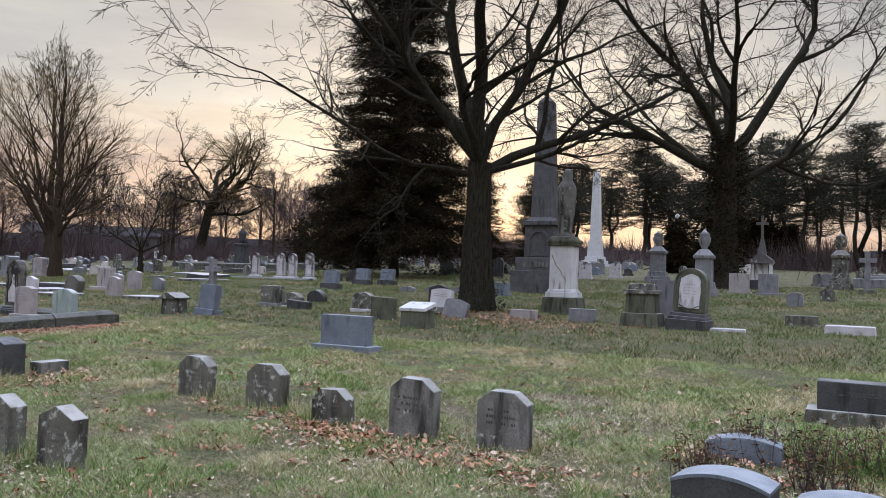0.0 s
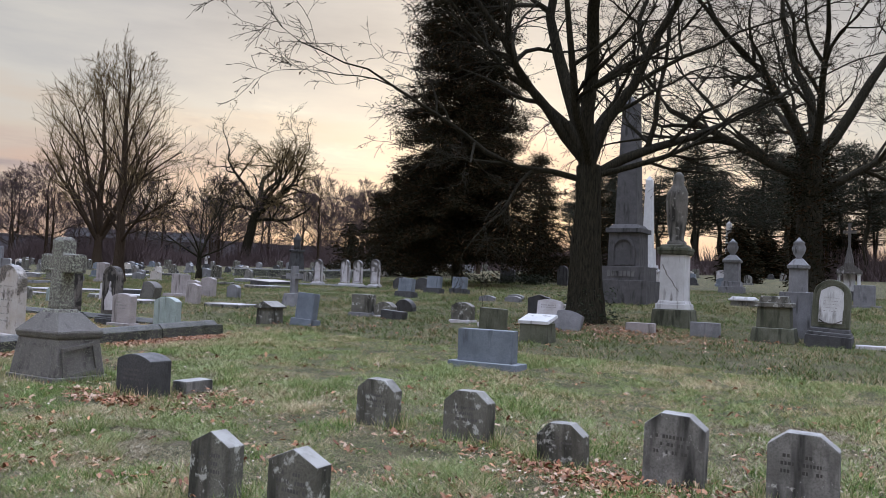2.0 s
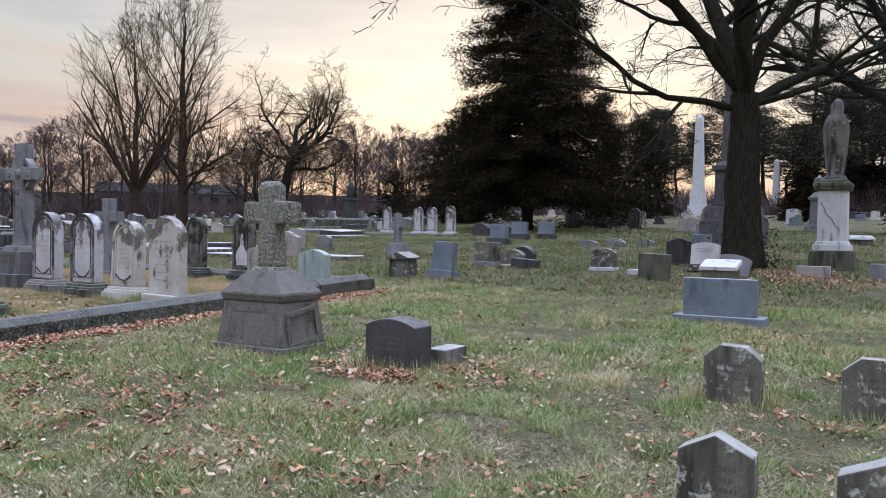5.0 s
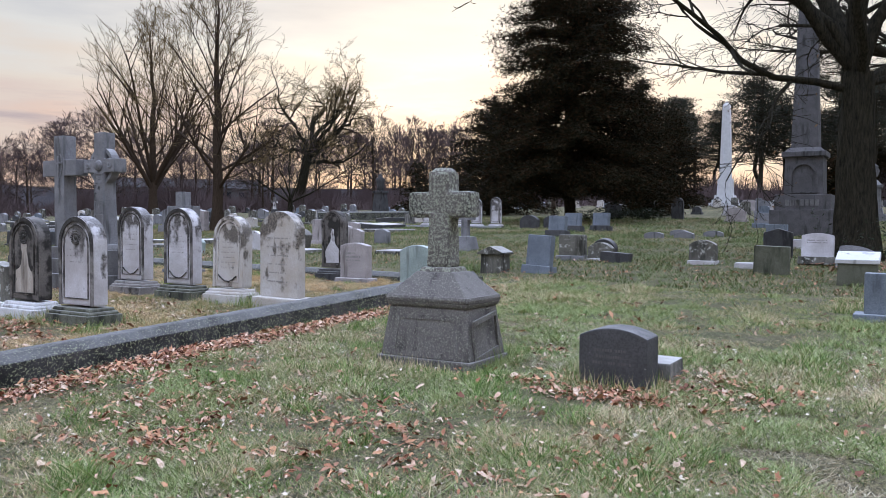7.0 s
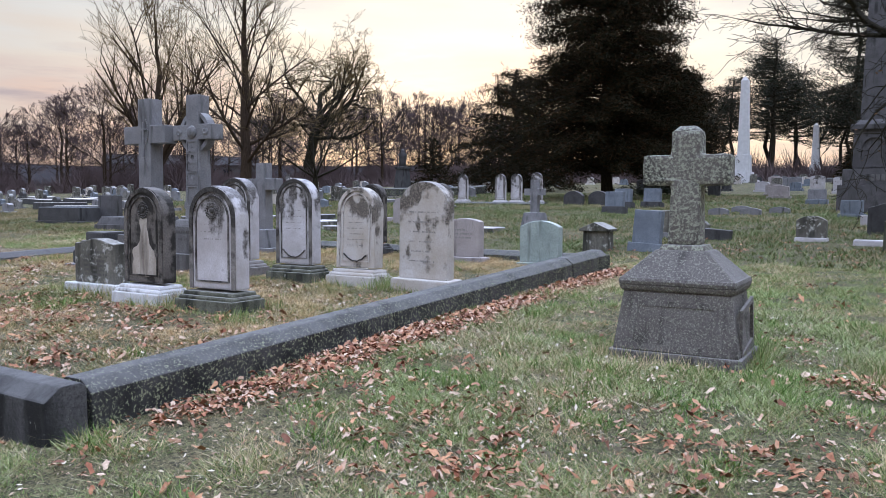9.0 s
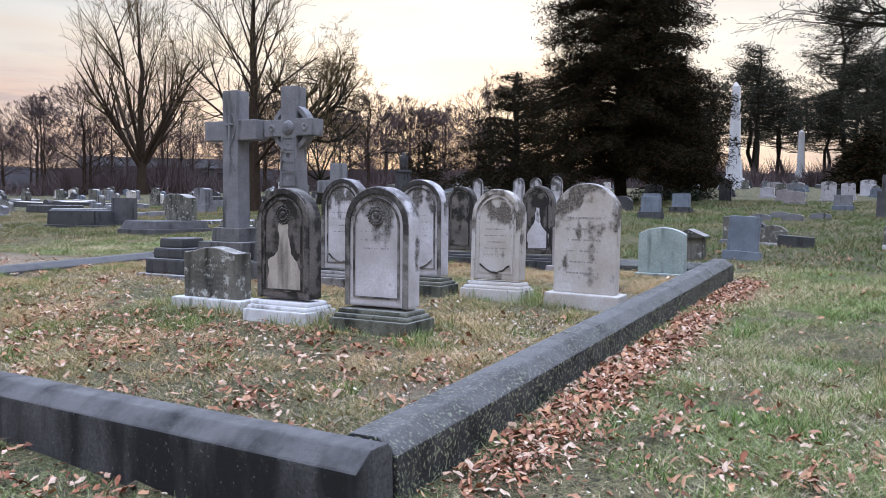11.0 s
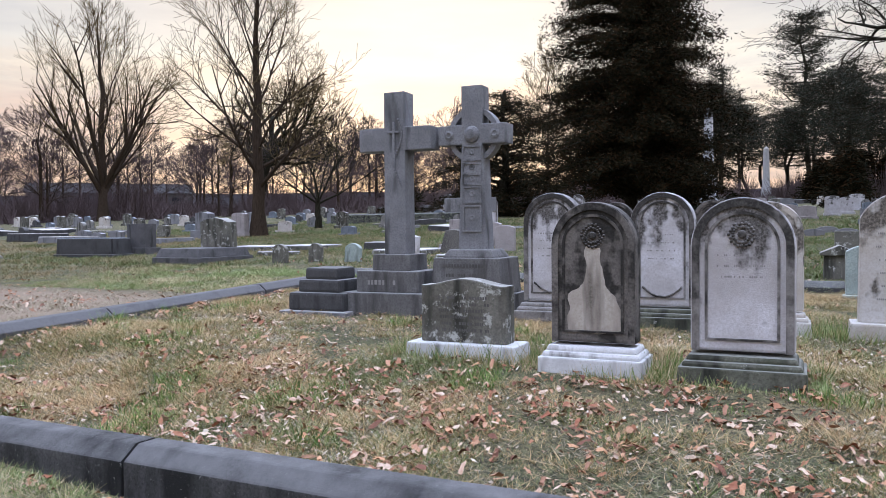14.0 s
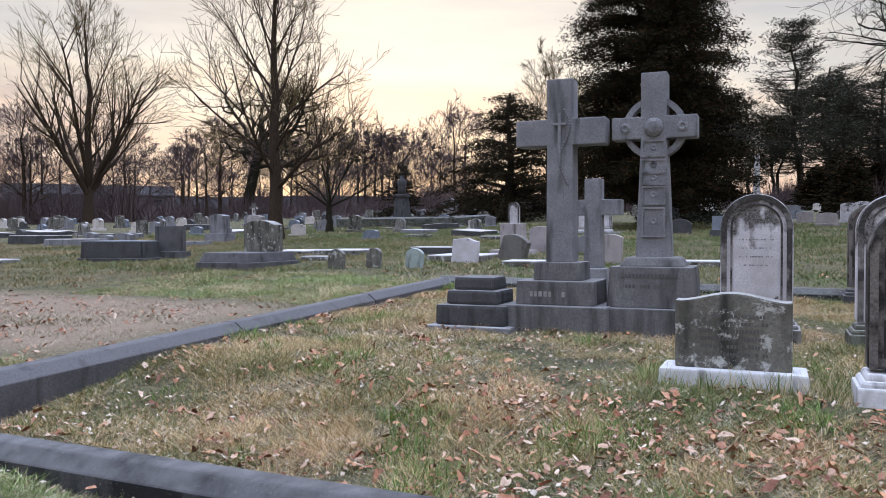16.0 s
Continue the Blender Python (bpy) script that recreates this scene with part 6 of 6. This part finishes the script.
def scatter_blades(name, x0, x1, y0, y1, per_m2, high, wide, material, label, seed, keep=None, thin=True, flat=0.9):
    rng = np.random.default_rng(seed)
    n = int((x1 - x0) * (y1 - y0) * per_m2)
    x, y = rng.uniform(x0, x1, n), rng.uniform(y0, y1, n)
    k = rng.random(n) < np.clip(3.4 * patchy(x, y, 0.16, 1) * (0.45 + patchy(x, y, 1.6, 3)) - 0.65, 0.16, 1) if thin else np.ones(n, bool)
    if keep:
        k &= keep(x, y)
    x, y = x[k], y[k]
    n = len(x)
    z = np.array([ground_z(px, py) for px, py in zip(x, y)])
    clump = patchy(x, y, 0.35, 2)
    h = high * rng.uniform(0.4, 1.3, n) * (0.25 + 1.6 * clump)
    a = rng.uniform(0, 2 * np.pi, n)
    lean = rng.normal(0, flat, (n, 2)) * h[:, None]
    base = np.stack([x, y, z - 0.012], 1)
    side = np.stack([np.cos(a), np.sin(a), 0 * a], 1) * (wide * rng.uniform(0.6, 1.3, n))[:, None]
    tip = base + np.stack([lean[:, 0], lean[:, 1], h + 0.012], 1)
    v = np.stack([base - side, base + side, tip], 1).reshape(-1, 3)
    return tagged(faces_object(name, v, 3, material), label, "grass", kind="stuff")


def outside(x, y):
    plot = (x > X0 - 0.05) & (x < side_x(y) + 0.05) & (y > front_y(x) - 0.03) & (y < Y1 + 0.05)
    track = (x < -22.3) & (y > 4.8) & (y < 8.9)
    bare = np.zeros(np.shape(x), bool)
    for bx, by, br in ((-7.5, 4.75, 0.5), (-8.1, 5.1, 0.35), (-3.0, 9.0, 0.5)):
        bare |= (x - bx) ** 2 + 2.5 * (y - by) ** 2 < (br * (0.5 + patchy(x, y, 0.18, 9))) ** 2
    return ~plot & ~track & ~bare


def within(x, y):
    return (x > X0 + 0.27) & (x < side_x(y) - 0.29) & (y > front_y(x) + 0.26) & (y < Y1 - 0.28)


scatter_blades("lawn_grass", -26, 2.5, 0.8, 7, 7000, 0.046, 0.0036, GRASS, "short patchy lawn grass", 1, outside, True, 1.25)
scatter_blades("lawn_grass", -28, 3, 7, 13, 3000, 0.05, 0.005, GRASS, "short patchy lawn grass", 2, outside, True, 1.2)
scatter_blades("lawn_grass", -34, 6, 13, 30, 520, 0.06, 0.010, FAR_GRASS, "patchy lawn grass further up the slope", 3)
scatter_blades("lawn_grass", -46, -26, 3, 26, 330, 0.06, 0.010, FAR_STRAW, "patchy olive grass beyond the dirt track", 8, outside)
scatter_blades("lawn_grass", -46, 10, 26, 44, 150, 0.08, 0.016, FAR_GRASS, "thin grass far up the slope", 9)
scatter_blades("lawn_grass", -28, 4, -5, 0.8, 900, 0.05, 0.006, GRASS, "short patchy lawn grass", 12)
scatter_blades("plot_grass", X0, X1, Y0, Y1, 6400, 0.046, 0.0036, STRAW, "dry straw-coloured grass in the plot", 4, within, True, 1.3)
scatter_blades("green_tufts", -14.5, 2.5, 1.0, 9, 2400, 0.07, 0.0045, TUFT, "brighter green tufts in the lawn", 10, lambda x, y: outside(x, y) & (patchy(x, y, 0.34, 11) > 0.70), False, 0.8)
scatter_blades("green_tufts", X0, X1, Y0, Y1, 2400, 0.075, 0.0045, TUFT, "green tufts in the dry plot", 11, lambda x, y: within(x, y) & (patchy(x, y, 0.4, 12) > 0.82), False, 0.6)
scatter_blades("dead_thatch", -26, 2.5, 0.8, 9, 2200, 0.03, 0.0045, THATCH, "flattened dead grass in the lawn", 5, outside, False, 2.6)
scatter_blades("dead_thatch", X0, X1, Y0, Y1, 2800, 0.03, 0.0045, THATCH, "flattened dead grass in the plot", 6, within, False, 2.6)
scatter_blades("dead_thatch", -30, -22.3, 4.4, 9.4, 700, 0.035, 0.005, THATCH, "dry trodden grass on the dirt track", 7, None, True, 1.6)
for k, (x, y, r) in enumerate(((-7.5, 4.75, 0.5), (-8.1, 5.1, 0.35), (-3.0, 9.0, 0.5))):
    scatter_blades("dead_thatch", x - r, x + r, y - r * 0.65, y + r * 0.65, 5200, 0.016, 0.0055, THATCH, "bleached straw over a worn bare patch", 40 + k, None, False, 3.0)
# tufts that the mower leaves round the stones
for k, (x, y, w, d) in enumerate(((-6.2, 4.1, 0.4, 0.2), (-5.47, 4.1, 0.45, 0.2), (-6.62, 6.66, 0.5, 0.22), (-5.6, 6.66, 0.5, 0.22), (-4.58, 6.46, 0.46, 0.2), (-3.66, 6.46, 0.5, 0.2), (-2.74, 6.46, 0.5, 0.2), (-11.28, 6.33, 1.05, 0.78), (-9.57, 6.24, 0.6, 0.34), (-16.54, 5.53, 0.76, 0.46), (-15.57, 5.56, 0.82, 0.48), (-17.6, 5.72, 0.98, 0.4), (-14.48, 7.62, 0.82, 0.38), (-15.5, 7.72, 0.74, 0.44), (-7.72, 11.65, 1.25, 0.46))):
    def rim(px, py, x=x, y=y, w=w, d=d):
        return (np.abs(px - x) > w / 2) | (np.abs(py - y) > d / 2)
    scatter_blades("grass_tufts", x - w / 2 - 0.1, x + w / 2 + 0.1, y - d / 2 - 0.1, y + d / 2 + 0.1, 2600, 0.12, 0.004, GRASS, "longer grass left round the foot of a stone", 20 + k, rim, False, 0.4)


def scatter_leaves(spots, label, seed, flock=0):
    """Fallen leaves: (x, y, spread in x, spread in y, how many)."""
    rng = np.random.default_rng(seed)
    xs, ys = [], []
    for cx, cy, sx, sy, n in spots:
        px, py = rng.normal(cx, sx, n), rng.normal(cy, sy, n)
        if flock:
            # most leaves lie in small heaps
            home = rng.integers(0, max(1, n // flock), n)
            near = rng.random(n) < 0.75
            px = np.where(near, px[home] + rng.normal(0, 0.075, n), px)
            py = np.where(near, py[home] + rng.normal(0, 0.055, n), py)
        xs.append(px)
        ys.append(py)
    x, y = np.concatenate(xs), np.concatenate(ys)
    k = outside(x, y) | within(x, y) | (x < -22.3)
    x, y = x[k], y[k]
    n = len(x)
    z = np.array([ground_z(px, py) for px, py in zip(x, y)]) + rng.uniform(0.016, 0.055, n)
    a, tilt = rng.uniform(0, 2 * np.pi, n), rng.normal(0, 0.33, (n, 2))
    s = 0.014 + 0.032 * rng.random(n) ** 1.7
    u = np.stack([np.cos(a), np.sin(a), tilt[:, 0]], 1) * s[:, None]
    w = np.stack([-np.sin(a), np.cos(a), tilt[:, 1]], 1) * (s * rng.uniform(0.26, 0.5, n))[:, None]
    c = np.stack([x, y, z], 1)
    curl = np.stack([0 * x, 0 * x, s * rng.uniform(0.05, 0.8, n)], 1)
    # lobed outline, curled up by chance along both edges
    ring_pts = []
    for q in range(10):
        t = 2 * np.pi * q / 10
        rad = (1.05 if q % 2 == 0 else 0.78) * rng.uniform(0.75, 1.2, (n, 1))
        lift = curl * (abs(math.sin(t)) * rng.uniform(0.0, 1.3, (n, 1)) + 0.5 * max(0.0, math.cos(t)) * rng.uniform(0, 1, (n, 1)))
        ring_pts.append(c + u * (math.cos(t) * rad) + w * (math.sin(t) * rad) + lift)
    v = np.stack(ring_pts, 1).reshape(-1, 3)
    return tagged(faces_object("fallen_leaves", v, 10, LEAVES), label, "leaves", kind="stuff")


scatter_leaves([(side_x(3.8 + 0.75 * k) + 0.24, 3.8 + 0.75 * k, 0.13, 0.45, 640) for k in range(10)] + [(-15.8, 2.5, 0.7, 0.1, 220), (-17.3, 2.6, 0.6, 0.12, 120)], "drift of brown oak leaves along the curb", 1)
scatter_leaves([(-9.55, 5.85, 0.42, 0.16, 620), (-8.8, 6.5, 0.35, 0.2, 320), (-4.4, 6.15, 0.42, 0.2, 760), (-3.2, 6.0, 0.7, 0.25, 620), (-5.6, 6.3, 0.8, 0.2, 160), (-5.1, 5.2, 0.5, 0.25, 90), (-10.7, 6.9, 0.3, 0.2, 60), (-0.3, 6.3, 0.5, 0.3, 320), (-2.2, 5.2, 0.8, 0.5, 110), (-12.5, 4.2, 0.5, 0.4, 240), (-11.6, 3.7, 0.7, 0.35, 190), (-10.6, 4.3, 0.5, 0.35, 150), (-9.6, 3.5, 0.7, 0.35, 120), (-8.2, 3.6, 0.7, 0.35, 110), (-11.0, 4.0, 1.5, 0.7, 220), (-10.2, 5.9, 0.3, 0.2, 90)], "brown leaves gathered round the stones", 2, 14)
scatter_leaves([(-18.3, 4.4, 2.0, 0.8, 2100), (-16.0, 4.2, 1.5, 0.7, 1500), (-19.5, 6.9, 1.0, 0.5, 160), (-21.6, 6.5, 0.12, 2.2, 320), (-19, 3.4, 2.2, 0.35, 360), (-16.8, 6.6, 1.6, 0.6, 200)], "scattered brown leaves in the plot", 3, 7)
scatter_leaves([(-8.0, 4.0, 4.0, 1.4, 1700), (-11.0, 3.8, 1.6, 0.6, 620), (-6.0, 9.0, 5.0, 2.0, 1600), (-7.6, 17.4, 1.3, 0.8, 2200), (-20.0, 13.5, 4.0, 1.5, 400), (-25.5, 6.8, 2.4, 1.6, 1100), (-10.0, 15.0, 3.0, 1.5, 700), (-12, 2.4, 4, 0.6, 240)], "thinly scattered leaves on the lawn", 5, 6)


def chaff(x0, x1, y0, y1, n, seed):
    """Small broken bits of leaf and straw trodden into the turf."""
    rng = np.random.default_rng(seed)
    x, y = rng.uniform(x0, x1, n), rng.uniform(y0, y1, n)
    k = (outside(x, y) | within(x, y)) & (patchy(x, y, 0.5, 33) > rng.uniform(0.1, 0.8, n))
    x, y = x[k], y[k]
    n = len(x)
    z = np.array([ground_z(px, py) for px, py in zip(x, y)]) + rng.uniform(0.02, 0.05, n)
    a, s = rng.uniform(0, 2 * np.pi, n), 0.006 + 0.014 * rng.random(n) ** 2
    u = np.stack([np.cos(a), np.sin(a), rng.normal(0, 0.4, n)], 1) * s[:, None]
    w = np.stack([-np.sin(a), np.cos(a), rng.normal(0, 0.4, n)], 1) * (s * rng.uniform(0.3, 0.8, n))[:, None]
    c = np.stack([x, y, z], 1)
    v = np.stack([c - u, c + w, c + u, c - w * 0.7], 1).reshape(-1, 3)
    tagged(faces_object("leaf_litter", v, 4, CHAFF), "pale broken bits of leaf and straw in the turf", "litter", kind="stuff")


chaff(-13.5, 2.0, 1.8, 8.5, 42000, 71)
chaff(-22.0, -13.8, 2.8, 9.0, 26000, 72)


# dead garden plants by the low markers
def dead_plant(x, y, seed, label):
    rng = random.Random(seed)
    t = thing("dead_plant", x, y, label, "plant", "dead plants by the markers")
    w = Wood()
    tips = []
    for k in range(44):
        a, l = rng.uniform(0, 6.3), rng.uniform(0.18, 0.46)
        p = Vector((rng.gauss(0, 0.12), rng.gauss(0, 0.08), 0))
        q = p + Vector((math.cos(a) * 0.1, math.sin(a) * 0.1, l))
        w.tube([p, p.lerp(q, 0.5) + Vector((rng.gauss(0, 0.02), 0, 0)), q], [0.005, 0.004, 0.002], 3)
        tips += [q, p.lerp(q, 0.7)]
    tagged(w.object("stem_tangle", TWIG, t), kind="stuff")
    sprays(tips, DEAD, "dry_foliage", t, 0.05, 3, seed, 0.8, 0.04)


for k, (x, y) in enumerate(((-0.75, 7.2), (-0.35, 7.05), (0.1, 7.1), (0.5, 7.0), (0.9, 7.2), (-0.2, 6.35), (-1.0, 6.3))):
    dead_plant(x, y, 90 + k, "brown dead garden plant with dry stems")

scatter_blades("grass_clump", -0.33, 0.45, 6.93, 7.35, 2600, 0.2, 0.006, TUFT, "long green grass clump behind the low markers", 61, None, False, 0.75)
scatter_blades("grass_clump", -0.56, -0.34, 7.02, 7.22, 2600, 0.09, 0.005, TUFT, "small green tuft among fallen leaves", 62, None, False, 0.7)
scatter_leaves([(-0.46, 7.22, 0.4, 0.22, 520), (-1.21, 7.02, 0.2, 0.2, 150), (0.05, 7.40, 0.3, 0.15, 160)], "heaped brown leaves behind the low markers", 9)

# hills beyond
me = bpy.data.meshes.new("far_hills")
vs, fs = [], []
for k in range(61):
    a = radians(-70 + 3.0 * k)
    for r, z in ((330, -5), (380, 18 + 6 * noise.noise((k * 0.25, 0, 0))), (520, 20)):
        vs.append((-8 - r * math.sin(a), r * math.cos(a), z))
for k in range(60):
    for j in range(2):
        i = k * 3 + j
        fs.append((i, i + 3, i + 4, i + 1))
me.from_pydata(vs, [], fs)
me.materials.append(plain("distant_hills", (0.03, 0.027, 0.03), 1.0, (0.022, 0.02, 0.023), 0.02))
tagged(new("backdrop_hills", me), "low blue-grey wooded hills on the horizon", "hills", kind="structure")
